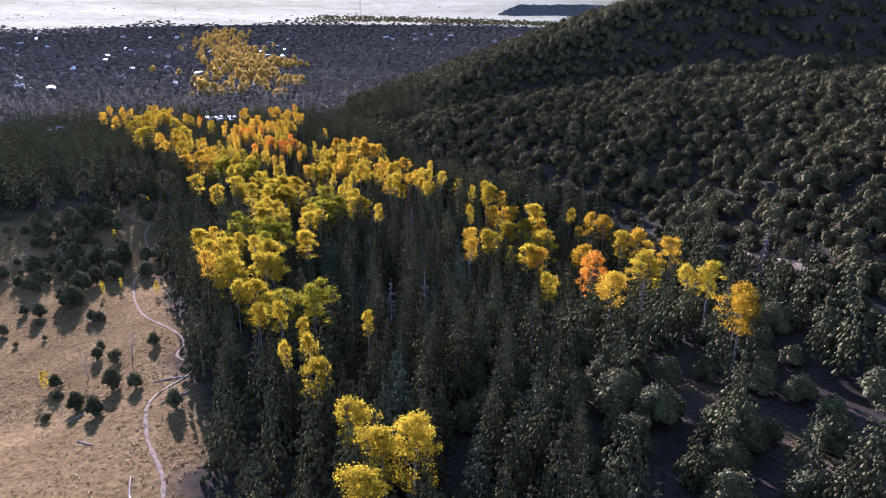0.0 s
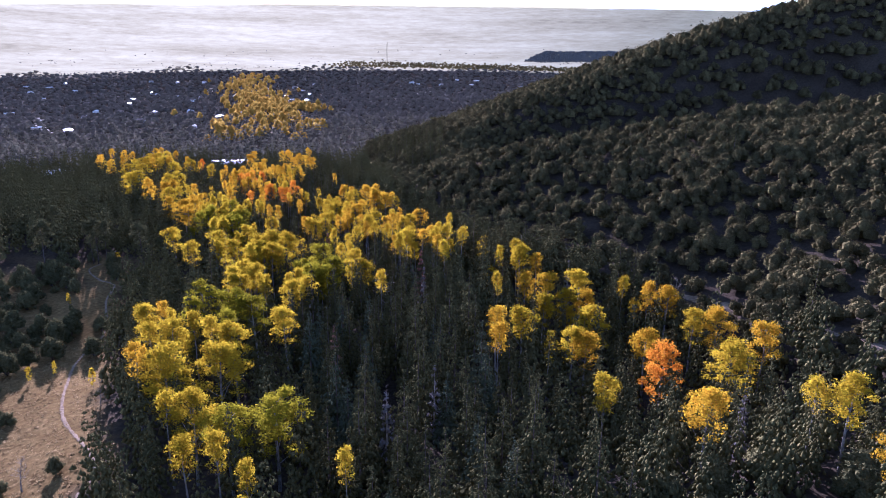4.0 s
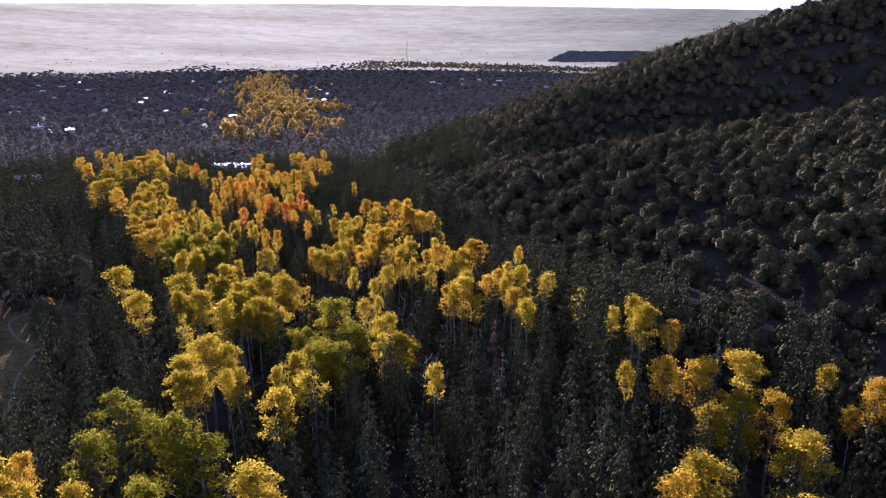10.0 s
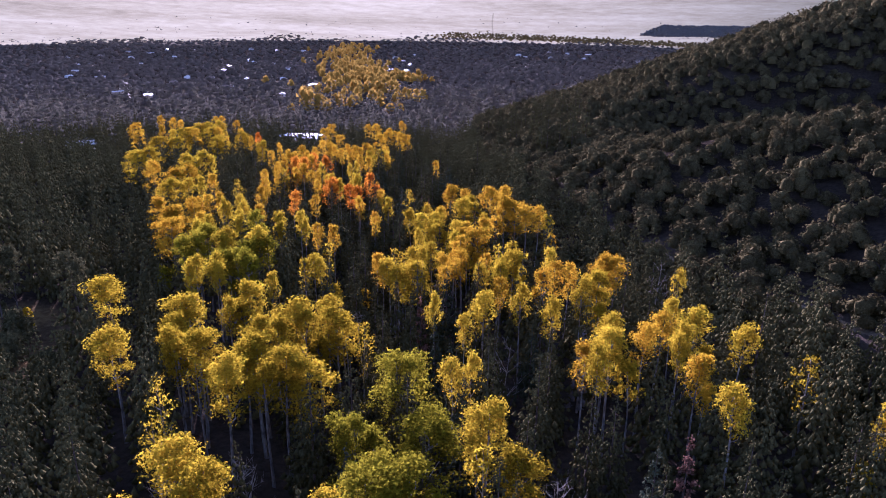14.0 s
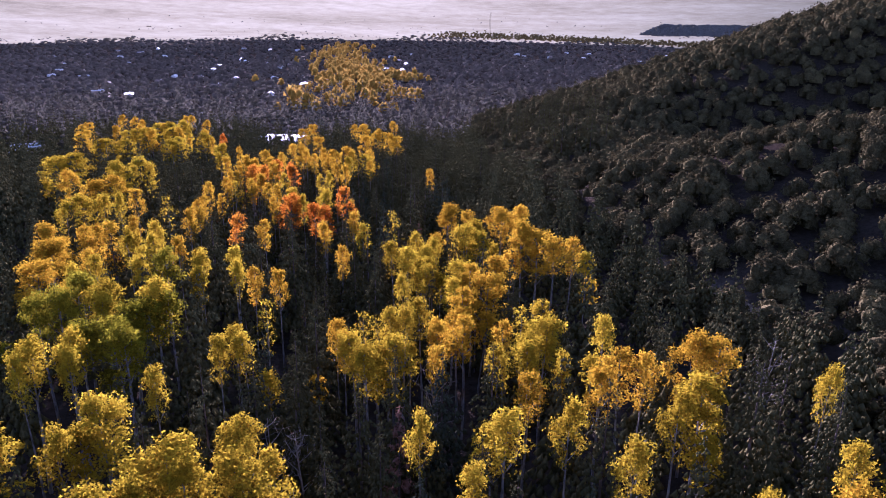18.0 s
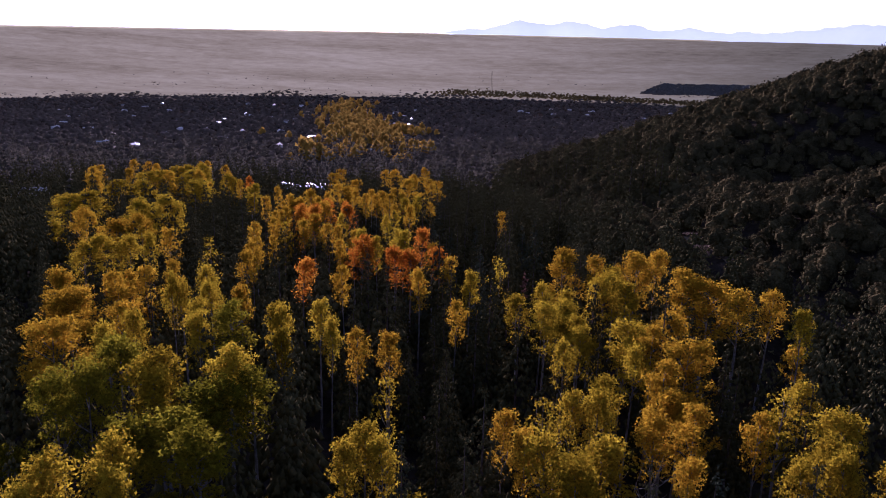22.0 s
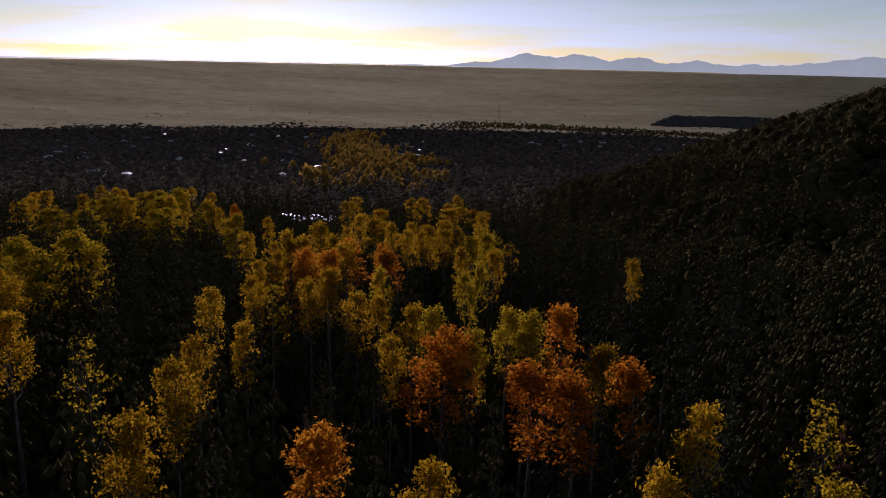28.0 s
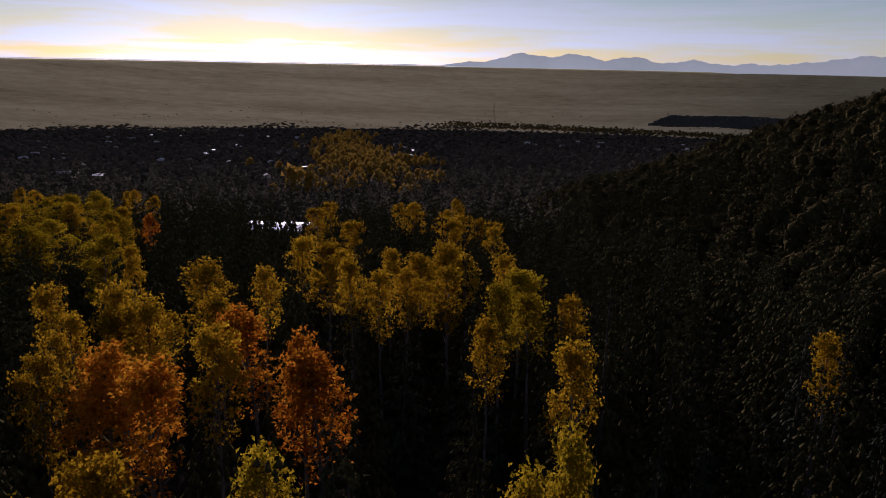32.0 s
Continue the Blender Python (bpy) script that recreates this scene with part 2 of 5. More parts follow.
def ground_material():
    """Dry grass on the meadow and the plain, brown litter and bare soil under the trees."""
    m, n, l = material("ground")
    big = noise_at(n, l, 0.045, 5)
    mid = noise_at(n, l, 0.9, 7, (1, 1, 1), 0.68)
    fine = noise_at(n, l, 4.0, 4)
    streak = noise_at(n, l, 1.0, 6, (0.0016, 0.0065, 0.004))
    geo = n.new("ShaderNodeNewGeometry")
    att = n.new("ShaderNodeAttribute")
    att.attribute_name = "cover"
    sep = n.new("ShaderNodeSeparateColor")
    l.new(att.outputs["Color"], sep.inputs[0])
    grass = ramp(n, [(0.3, (0.075, 0.049, 0.021)), (0.5, (0.135, 0.092, 0.035)), (0.72, (0.215, 0.155, 0.063))])
    l.new(mid.outputs[0], grass.inputs[0])
    soil = ramp(n, [(0.3, (0.022, 0.018, 0.013)), (0.7, (0.055, 0.044, 0.031))])
    l.new(mid.outputs[0], soil.inputs[0])
    plain = ramp(n, [(0.3, (0.2, 0.15, 0.1)), (0.48, (0.34, 0.27, 0.17)), (0.7, (0.44, 0.36, 0.24))])
    l.new(streak.outputs[0], plain.inputs[0])
    path = ramp(n, [(0.3, (0.22, 0.17, 0.13)), (0.7, (0.36, 0.29, 0.23))])
    l.new(mid.outputs[0], path.inputs[0])
    last = soil.outputs[0]
    for src, ch in ((grass, 0), (plain, 1), (path, 2)):
        mix = n.new("ShaderNodeMix")
        mix.data_type = "RGBA"
        l.new(sep.outputs[ch], mix.inputs[0])
        l.new(last, mix.inputs[6])
        l.new(src.outputs[0], mix.inputs[7])
        last = mix.outputs[2]
    shade = n.new("ShaderNodeMix")
    shade.data_type, shade.blend_type = "RGBA", "MULTIPLY"
    shade.inputs[0].default_value = 0.6
    tone = ramp(n, [(0.35, (0.55, 0.5, 0.45)), (0.6, (1.1, 1.05, 1.0))])
    l.new(big.outputs[0], tone.inputs[0])
    l.new(last, shade.inputs[6])
    l.new(tone.outputs[0], shade.inputs[7])
    p, out, bump = n.new("ShaderNodeBsdfPrincipled"), n.new("ShaderNodeOutputMaterial"), n.new("ShaderNodeBump")
    l.new(shade.outputs[2], p.inputs["Base Color"])
    p.inputs["Roughness"].default_value = 0.95
    p.inputs["Specular IOR Level"].default_value = 0.0
    bump.inputs["Strength"].default_value, bump.inputs["Distance"].default_value = 0.6, 0.3
    l.new(fine.outputs[0], bump.inputs["Height"])
    l.new(bump.outputs[0], p.inputs["Normal"])
    l.new(p.outputs[0], out.inputs[0])
    return m


GROUND = ground_material()



# ---- the lie of the land ----
# world directions: the valley falls along u, and w runs across it, up the slope of the hill
U0 = np.array([0.0, 60, 131, 300, 409, 540, 805, 1000, 1500, 2230, 2800, 3300, 9000]) 
Z0 = np.array([39.0, 31, 22, 2, -10, -29, -66, -88, -136, -190, -214, -224, -238])


def softplus(a, k):
    return k * np.logaddexp(0, a / k)


def ground_z(x, y):
    """Height of the ground in metres."""
    x, y = np.asarray(x, float), np.asarray(y, float)
    u, w = 0.97 * y - 0.24 * x, 0.97 * x + 0.24 * y
    z = np.interp(u, U0, Z0)
    z = np.where(u < 0, 39 - 0.13 * u, z)
    foot = np.interp(u, [0, 100, 150, 235, 322, 400, 520, 700, 860, 1100, 1500], [150, 140, 130, 125, 82, 39, 44, 54, 56, 141, 260])
    steep = np.interp(u, [400, 540, 800, 900], [0.458, 0.481, 0.395, 0.351])
    top = np.interp(u, [380, 520], [42, 170])
    rise = top * np.tanh(steep * softplus(w - foot, 14) / top)
    # the gully between the front spur and the main hill
    deep = 1 / (1 + np.exp(-(w - 95) / 15))
    rise = rise - 0.87 * rise * deep * np.exp(-(np.abs(u - 476) / 66) ** 2.4)
    far = 1 / (1 + np.exp((u - 1450) / 120))
    rise = rise * far
    left = 0.10 * softplus(-w - 160, 40) * np.clip(1 - u / 900, 0, 1)
    fade = np.clip(1 - (u - 600) / 1500, 0.25, 1)
    bumps = 1.1 * np.sin(x / 23 + 1.3) * np.sin(y / 31) + 0.5 * np.sin(x / 11 + y / 17 + 1.5 * np.sin(y / 29)) + 0.1 * np.sin(x / 4.1 - y / 5.3 + 2 * np.sin(x / 19) + 1.7 * np.sin(y / 13))
    creek = -3.0 * np.exp(-((w - 22) / 22) ** 2) * np.clip(u / 60, 0, 1) * np.clip(1 - (u - 500) / 300, 0, 1)
    # the meadow lies lower than the creek woods, and so does the gully at the foot of the slope
    meadow = -8.0 / (1 + np.exp(np.clip((w + 22) / 7, -50, 50))) * np.interp(u, [70, 120, 230, 310], [0, 1, 1, 0])
    gully = -9.5 * np.exp(-((w - 92) / 30) ** 4) * np.interp(u, [125, 150, 210, 250], [0, 1, 1, 0])
    return z + rise + left + fade * bumps + creek + meadow + gully


# ---- mesh helpers ----
def mesh_of(name, verts, quads=None, tris=None, mat=None, smooth=False):
    """A mesh from arrays of vertices and of four- and three-cornered faces."""
    me = bpy.data.meshes.new(name)
    parts = [np.asarray(f, np.int32) for f in (quads, tris) if f is not None and len(f)]
    loops = np.concatenate([p.ravel() for p in parts])
    sizes = np.concatenate([np.full(len(p), p.shape[1], np.int32) for p in parts])
    me.vertices.add(len(verts))
    me.vertices.foreach_set("co", np.asarray(verts, np.float32).ravel())
    me.loops.add(len(loops))
    me.loops.foreach_set("vertex_index", loops)
    me.polygons.add(len(sizes))
    me.polygons.foreach_set("loop_start", np.concatenate([[0], np.cumsum(sizes)[:-1]]).astype(np.int32))
    me.polygons.foreach_set("loop_total", sizes)
    if smooth:
        me.polygons.foreach_set("use_smooth", np.ones(len(sizes), bool))
    me.update(calc_edges=True)
    if mat:
        me.materials.append(mat)
    return me


def part(name, me, parent, label=""):
    ob = new(name, me)
    ob.parent = parent
    return tagged(ob, label)


def unit(v):
    return v / np.maximum(np.linalg.norm(v, axis=-1, keepdims=True), 1e-9)


def cards(rng, centre, normal, size, long=1.0, along=None, slim=1.0):
    """Pairs of pointed leaf sprays about the given centres: vertices and triangles."""
    k = len(centre)
    s = np.asarray(size).reshape(-1, 1) * np.ones((k, 1))
    out = []
    for _ in range(2):
        nn = unit(normal + rng.normal(size=(k, 3)) * 0.4)
        side = rng.normal(size=(k, 3)) if along is None else along + rng.normal(size=(k, 3)) * 0.3
        a = unit(side - (side * nn).sum(-1, keepdims=True) * nn)
        b = np.cross(nn, a)
        c = centre + rng.normal(size=(k, 3)) * s * 0.5
        j = lambda: rng.uniform(0.55, 1.05, (k, 1))
        out.append(np.stack([c + a * s * long * j(), c - a * s * long * 0.6 * j() + b * s * slim * j(), c - a * s * long * 0.6 * j() - b * s * slim * j()], 1))
    return np.concatenate(out).reshape(-1, 3), np.arange(6 * k).reshape(-1, 3)


def joined(pieces):
    """One set of vertices and quads from several."""
    vs, fs, at = [], [], 0
    for v, f in pieces:
        vs.append(v)
        fs.append(f + at)
        at += len(v)
    return np.concatenate(vs), np.concatenate(fs)


def limb(points, radii, sides=7):
    """A tapered round limb along points: vertices and quads."""
    pts, rad = np.asarray(points, float), np.asarray(radii, float)
    way = unit(np.gradient(pts, axis=0))
    ref = np.where(np.abs(way[:, 2:3]) > 0.9, [[1.0, 0, 0]], [[0, 0, 1.0]])
    a = unit(np.cross(way, ref))
    b = np.cross(way, a)
    ang = np.linspace(0, 2 * np.pi, sides, endpoint=False)
    ring = pts[:, None] + rad[:, None, None] * (np.cos(ang)[None, :, None] * a[:, None] + np.sin(ang)[None, :, None] * b[:, None])
    n = len(pts)
    i, j = np.meshgrid(np.arange(n - 1), np.arange(sides), indexing="ij")
    k = (j + 1) % sides
    f = np.stack([i * sides + j, i * sides + k, (i + 1) * sides + k, (i + 1) * sides + j], -1).reshape(-1, 4)
    return ring.reshape(-1, 3), f


# ---- tree models: each gives trunk and crown arrays, base at the origin ----
def aspen_arrays(seed, tall=17.0, leaves=1500, wide=2.1, low=0.42, size=0.25):
    rng = np.random.default_rng(seed)
    lean = rng.normal(size=2) * 0.35
    hs = np.linspace(0, 1, 7)
    trunk = np.stack([lean[0] * hs**2 + 0.12 * np.sin(5 * hs + seed), lean[1] * hs**2 + 0.12 * np.cos(4 * hs + seed), hs * tall * 0.95 - 0.6], 1)
    wood = [limb(trunk, 0.17 * (1 - hs) + 0.03)]
    lobes = []
    count = 26
    for i in range(count):
        f = (i + rng.uniform(0.1, 0.9)) / count
        h = low + (0.97 - low) * f
        reach = wide * max(0.15, np.sin(np.pi * (0.13 + 0.80 * f**0.85))) ** 0.8
        ang = i * 2.4 + rng.normal() * 0.5
        r = reach * np.sqrt(rng.uniform(0.05, 0.85))
        base = np.array([np.interp(h, hs, trunk[:, 0]), np.interp(h, hs, trunk[:, 1]), h * tall])
        tip = base + [np.cos(ang) * r, np.sin(ang) * r, 0.1 * r + rng.normal() * 0.2]
        start = base - [0, 0, min(r * 1.1 + 0.4, base[2] * 0.5)]
        mid = (start + tip) / 2 + rng.normal(size=3) * 0.15
        if i % 2:
            wood.append(limb([start, mid, tip], [0.05, 0.035, 0.012], 4))
        lobes.append((tip, rng.uniform(0.5, 1.1) * (0.55 + 0.17 * wide) * (0.75 + 0.25 * f), 0.2 + 1.2 * f))
    total = sum(w * rad**2 for _, rad, w in lobes)
    pieces = []
    for tip, rad, w in lobes:
        per = max(8, int(leaves * w * rad**2 / total))
        d = unit(rng.normal(size=(per, 3)))
        d[:, 2] = np.abs(d[:, 2]) * np.where(rng.random(per) < 0.6, 1, -0.8)
        c = tip + d * rad * rng.uniform(0.2, 1.4, (per, 1)) ** 0.7 * [1, 1, 0.9] + rng.normal(size=(per, 3)) * 0.16 * rad
        pieces.append(cards(rng, c, d + rng.normal(size=(per, 3)) * 0.7, size * rng.uniform(0.55, 1.2, per)))
    return joined(wood), joined(pieces)


def bare_arrays(seed, tall=14.0, twigs=60):
    rng = np.random.default_rng(seed)
    hs = np.linspace(0, 1, 7)
    trunk = np.stack([0.5 * np.sin(2 * hs + seed), 0.4 * np.cos(3 * hs + seed), hs * tall - 0.6], 1)
    wood, fine = [limb(trunk, 0.16 * (1 - hs) + 0.02)], []
    for i in range(18):
        h = rng.uniform(0.3, 0.97)
        base = np.array([np.interp(h, hs, trunk[:, k]) for k in range(3)])
        ang, r = rng.uniform(0, 6.28), (1.1 - h) * tall * 0.3 + 0.4
        tip = base + [np.cos(ang) * r, np.sin(ang) * r, r * rng.uniform(0.5, 1.2)]
        wood.append(limb([base, (base + tip) / 2 - [0, 0, 0.15], tip], [0.06, 0.035, 0.012], 5))
        for _ in range(twigs // 12):
            f = rng.uniform(0.3, 1)
            s = base + (tip - base) * f
            e = s + rng.normal(size=3) * 0.6 + [0, 0, 0.5]
            fine.append(limb([s, e], [0.022, 0.008], 3))
    return joined(wood), joined(fine)


def fir_arrays(seed, tall=16.0, whorls=10, around=6, sprays=18, wide=3.4, thin=1.0, size=0.25, tuft=1.0, lumps=1, slim=0.6):
    """A bushy fir: whorls of branches, each ending in a drooping tuft of sprays."""
    rng = np.random.default_rng(seed)
    hs = np.linspace(0, 1, 5)
    wood = limb(np.stack([0 * hs, 0 * hs, hs * tall * 0.97 - 0.6], 1), 0.22 * (1 - hs) + 0.02, 6)
    leaf = []
    for i in range(whorls):
        h = 0.12 + 0.85 * (i + 0.3 * rng.random()) / (whorls - 0.5)
        reach = wide * (1 - h) ** 0.95 * min(1.0, 0.66 + 1.8 * h) * rng.uniform(0.85, 1.12)
        m = max(2, int(round(around * (0.35 + 0.75 * (1 - h)))))
        for k in range(m):
            if rng.random() > thin:
                continue
            ang = (k + rng.uniform(-0.3, 0.3)) * 6.283 / m + i * 0.9
            way = np.array([np.cos(ang), np.sin(ang), 0])
            rad = (0.33 * reach + 0.2) * rng.uniform(0.75, 1.2) * tuft
            mid = way * max(0.1, reach * rng.uniform(0.5, 0.85)) + [0, 0, h * tall - 0.12 * reach + rng.normal() * 0.25]
            # the dense inner foliage of the branch
            for q in range(lumps):
                r_ = rad * (1.0, 1.0, 0.72, 0.6, 0.52)[lumps]
                at_ = mid if lumps == 1 else mid + way * (q - 0.5 * (lumps - 1)) * rad * 1.5 / lumps + rng.normal(size=3) * [0.4, 0.4, 0.25] * rad - [0, 0, 0.12 * q * rad]
                out = np.array([way * 1.15, [-way[1], way[0], 0], -way, [way[1], -way[0], 0]]) * r_ * rng.uniform(0.45, 0.75, (4, 1)) - [0, 0, 0.35 * r_]
                lump = np.vstack([at_ + out, at_ + [0, 0, 0.95 * r_] - way * 0.25 * r_, at_ - [0, 0, 0.8 * r_]])
                leaf.append((lump, np.array([(0, 1, 4), (1, 2, 4), (2, 3, 4), (3, 0, 4), (1, 0, 5), (2, 1, 5), (3, 2, 5), (0, 3, 5)])))
            if not sprays:
                continue
            d = unit(rng.normal(size=(sprays, 3)) + way * 0.35)
            d[:, 2] = np.where(rng.random(sprays) < 0.75, np.abs(d[:, 2]), d[:, 2])
            c = mid + d * rad * rng.uniform(0.6, 1.1, (sprays, 1)) * [1, 1, 0.6]
            leaf.append(cards(rng, c, d + [0, 0, 0.4] + rng.normal(size=(sprays, 3)) * 0.5, (size + 0.06 * rad) * rng.uniform(0.7, 1.2, sprays), 1.2, d * [1, 1, 0.3] - [0, 0, 0.4] + rng.normal(size=(sprays, 3)) * 0.4, slim))
    top = rng.normal(size=(max(3, sprays), 3)) * [0.14, 0.14, 0.5] + [0, 0, tall * 0.96]
    leaf.append(cards(rng, top, rng.normal(size=top.shape), np.full(len(top), size * 0.9), 1.2, None, slim))
    return wood, joined(leaf)


def dome(rng, tip, rad):
    """A small lumpy dome, the shaded heart of a bush."""
    u, w = np.meshgrid(np.linspace(0, 2 * np.pi, 7)[:-1], np.linspace(-0.5, 1.45, 3), indexing="ij")
    r = rad * rng.uniform(0.85, 1.05, u.shape)
    v = np.stack([tip[0] + r * np.cos(u) * np.cos(w), tip[1] + r * np.sin(u) * np.cos(w), tip[2] + r * np.sin(w)], -1)
    i, j = np.meshgrid(np.arange(6), np.arange(2), indexing="ij")
    k = (i + 1) % 6
    q = np.stack([i * 3 + j, k * 3 + j, k * 3 + j + 1, i * 3 + j + 1], -1).reshape(-1, 4)
    return v.reshape(-1, 3), np.concatenate([q[:, :3], q[:, [0, 2, 3]]])


def round_arrays(seed, tall=4.6, wide=2.6, lobes=9, leaves=420, size=0.42, heart=0.0):
    """A rounded juniper, pinyon or oak: a short trunk and lumpy crown down to the ground."""
    rng = np.random.default_rng(seed)
    hs = np.linspace(0, 1, 3)
    wood = [limb(np.stack([0.1 * hs, 0 * hs, hs * tall * 0.6 - 0.4], 1), 0.2 * (1 - hs) + 0.05, 6)]
    pieces, per = [], leaves // lobes
    for i in range(lobes):
        ang, f = i * 2.4 + rng.normal() * 0.4, np.sqrt((i + 0.3) / lobes)
        tip = np.array([np.cos(ang) * wide * 0.6 * f, np.sin(ang) * wide * 0.6 * f, tall * (0.68 - 0.5 * f * f) + rng.normal() * 0.15])
        wood.append(limb([[0, 0, 0.1], tip * [0.5, 0.5, 0.6], tip], [0.09, 0.06, 0.02], 4))
        rad = wide * rng.uniform(0.4, 0.54) * (1.25 if lobes < 5 else 1)
        d = unit(rng.normal(size=(per, 3)))
        d[:, 2] = np.where(rng.random(per) < 0.85, np.abs(d[:, 2]), -0.5 * np.abs(d[:, 2]))
        if heart:
            pieces.append(dome(rng, tip, rad * heart))
        pieces.append(cards(rng, tip + d * rad * rng.uniform(0.82, 1.04, (per, 1)), d + rng.normal(size=(per, 3)) * 0.35, size * rng.uniform(0.6, 1.2, per)))
    return joined(wood), joined(pieces)


def scatter(model, places, turn, scale, stretch=None):
    """Copies of a model's arrays at many places, in one set of arrays."""
    v, f = model
    c, s = np.cos(turn)[:, None], np.sin(turn)[:, None]
    sc = scale[:, None]
    zz = sc if stretch is None else sc * stretch[:, None]
    x = (v[None, :, 0] * c - v[None, :, 1] * s) * sc + places[:, None, 0]
    y = (v[None, :, 0] * s + v[None, :, 1] * c) * sc + places[:, None, 1]
    z = v[None, :, 2] * zz + places[:, None, 2]
    out = np.stack([x, y, z], -1).reshape(-1, 3)
    return out, (f[None] + (np.arange(len(places)) * len(v))[:, None, None]).reshape(-1, f.shape[1])


def on_ground(xy):
    xy = np.asarray(xy, float)
    return np.column_stack([xy, ground_z(xy[:, 0], xy[:, 1])])


def spaced(rng, xy, gap):
    """Those of the points that keep their distance from the ones before them."""
    cell, keep = {}, []
    gap = np.broadcast_to(gap, len(xy))
    big = float(gap.max())
    for i, (x, y) in enumerate(xy):
        cx, cy = int(x // big), int(y // big)
        if all((x - xy[j][0]) ** 2 + (y - xy[j][1]) ** 2 > gap[i] ** 2 for a in (-1, 0, 1) for b in (-1, 0, 1) for j in cell.get((cx + a, cy + b), ())):
            cell.setdefault((cx, cy), []).append(i)
            keep.append(i)
    return np.array(keep, int)


def uw(xy):
    return 0.97 * xy[:, 1] - 0.24 * xy[:, 0], 0.97 * xy[:, 0] + 0.24 * xy[:, 1]


# ---- the ground ----
ROAD = np.array([(110, 150), (104, 172), (88, 203), (76, 230), (46, 275), (10, 325), (-22, 367), (-38, 415), (-56, 461), (-69, 523), (-90, 600)], float)
TRAIL = np.array([(-19, 50), (-24, 76), (-35, 94), (-40, 108), (-38, 119), (-45, 128), (-48, 138), (-69, 161), (-84, 184), (-92, 201), (-96, 219), (-108, 241), (-112, 253), (-121, 258), (-128, 265), (-128, 274)], float)
MEADOW_EDGE = np.array([(-6, 40), (-20, 88), (-40, 125), (-68, 178), (-94, 228), (-106, 258)], float)


def way_off(line, x, y):
    """Distance of points from a broken line."""
    best = np.full(np.shape(x), 1e9)
    for (ax, ay), (bx, by) in zip(line[:-1], line[1:]):
        dx, dy = bx - ax, by - ay
        f = np.clip(((x - ax) * dx + (y - ay) * dy) / (dx * dx + dy * dy), 0, 1)
        best = np.minimum(best, np.hypot(x - ax - f * dx, y - ay - f * dy))
    return best


def in_meadow(x, y):
    """1 on the open meadow, 0 in the woods."""
    edge = np.interp(y, MEADOW_EDGE[:, 1], MEADOW_EDGE[:, 0])
    wob = 3 * np.sin(y / 7.0) + 2 * np.sin(y / 3.1 + x / 9)
    strip_ = np.clip(1.4 - way_off(TRAIL, x, y) / (5 + wob), 0, 1) * (y > 150)
    return np.maximum(strip_, np.clip((edge + wob - x) / 4, 0, 1) * np.clip((282 - y + 0.25 * (x + 100) + 2 * wob) / 25, 0, 1) * np.clip((x + 230) / 40, 0, 1))


def in_clearing(x, y):
    """The open ground of dry grass among the oaks, below the path."""
    d = way_off(np.array([(20, 118), (31, 140), (45, 112), (62, 120), (78, 92), (100, 60)], float), x, y)
    return np.clip(1.1 - d / 2.2, 0, 1)


EYE0 = (-60.0, 250.0)


def sheet_z(x, y):
    """The ground, and the plain that runs on to the horizon."""
    z = ground_z(x, y)
    d = np.hypot(x - EYE0[0], y - EYE0[1])
    lift = np.clip((d - 3050) / 1600, 0, 1)
    level = -220 + 212 * lift**1.25
    f = np.clip((d - 2700) / 350, 0, 1)
    return z * (1 - f) + level * f


def axis(lo, a, b, hi, fine, grow):
    mid = list(np.arange(a, b + 1e-6, fine))
    step, out = fine, mid[-1]
    while out < hi:
        step *= grow
        out = min(out + step, hi)
        mid.append(out)
    step, out = fine, mid[0]
    while out > lo:
        step *= grow
        out = max(out - step, lo)
        mid.insert(0, out)
    return np.array(mid)


xs, ys = axis(-4600, -190, 190, 4600, 3.0, 1.06), axis(-500, -40, 560, 4890, 3.0, 1.05)
gx, gy = np.meshgrid(xs, ys, indexing="ij")
# fine relief where the camera flies low over the open grass
gz = sheet_z(gx, gy)
lanes = 0.15 * np.clip(1.3 - way_off(ROAD, gx, gy) / 4, 0, 1)
gi = np.arange(gx.size).reshape(gx.shape)
far_d = np.hypot(gx - EYE0[0], gy - EYE0[1])
wob = 160 * np.sin(np.arctan2(gx - EYE0[0], gy) * 9) + 90 * np.sin(np.arctan2(gx - EYE0[0], gy) * 23 + 1)
quads = np.stack([gi[:-1, :-1], gi[1:, :-1], gi[1:, 1:], gi[:-1, 1:]], -1).reshape(-1, 4)
inside = (far_d[:-1, :-1] < 3120).reshape(-1)
ground_mesh = mesh_of("ground", np.stack([gx, gy, gz], -1).reshape(-1, 3), quads[inside], None, GROUND, True)
cover = np.zeros((gx.size, 4), np.float32)
cover[:, 0] = np.maximum(in_meadow(gx, gy), 0.6 * in_clearing(gx, gy)).ravel()
cover[:, 1] = np.clip((far_d + wob - 2900) / 200, 0, 1).ravel()
cover[:, 2] = lanes.ravel() * 0.9
cover[:, 3] = 1
ca = ground_mesh.color_attributes.new("cover", "FLOAT_COLOR", "POINT")
ca.data.foreach_set("color", cover.ravel())
ground = tagged(new("ground", ground_mesh), "dry tan grass meadow, brown forest floor and wide pale plain", "ground", "", "structure")


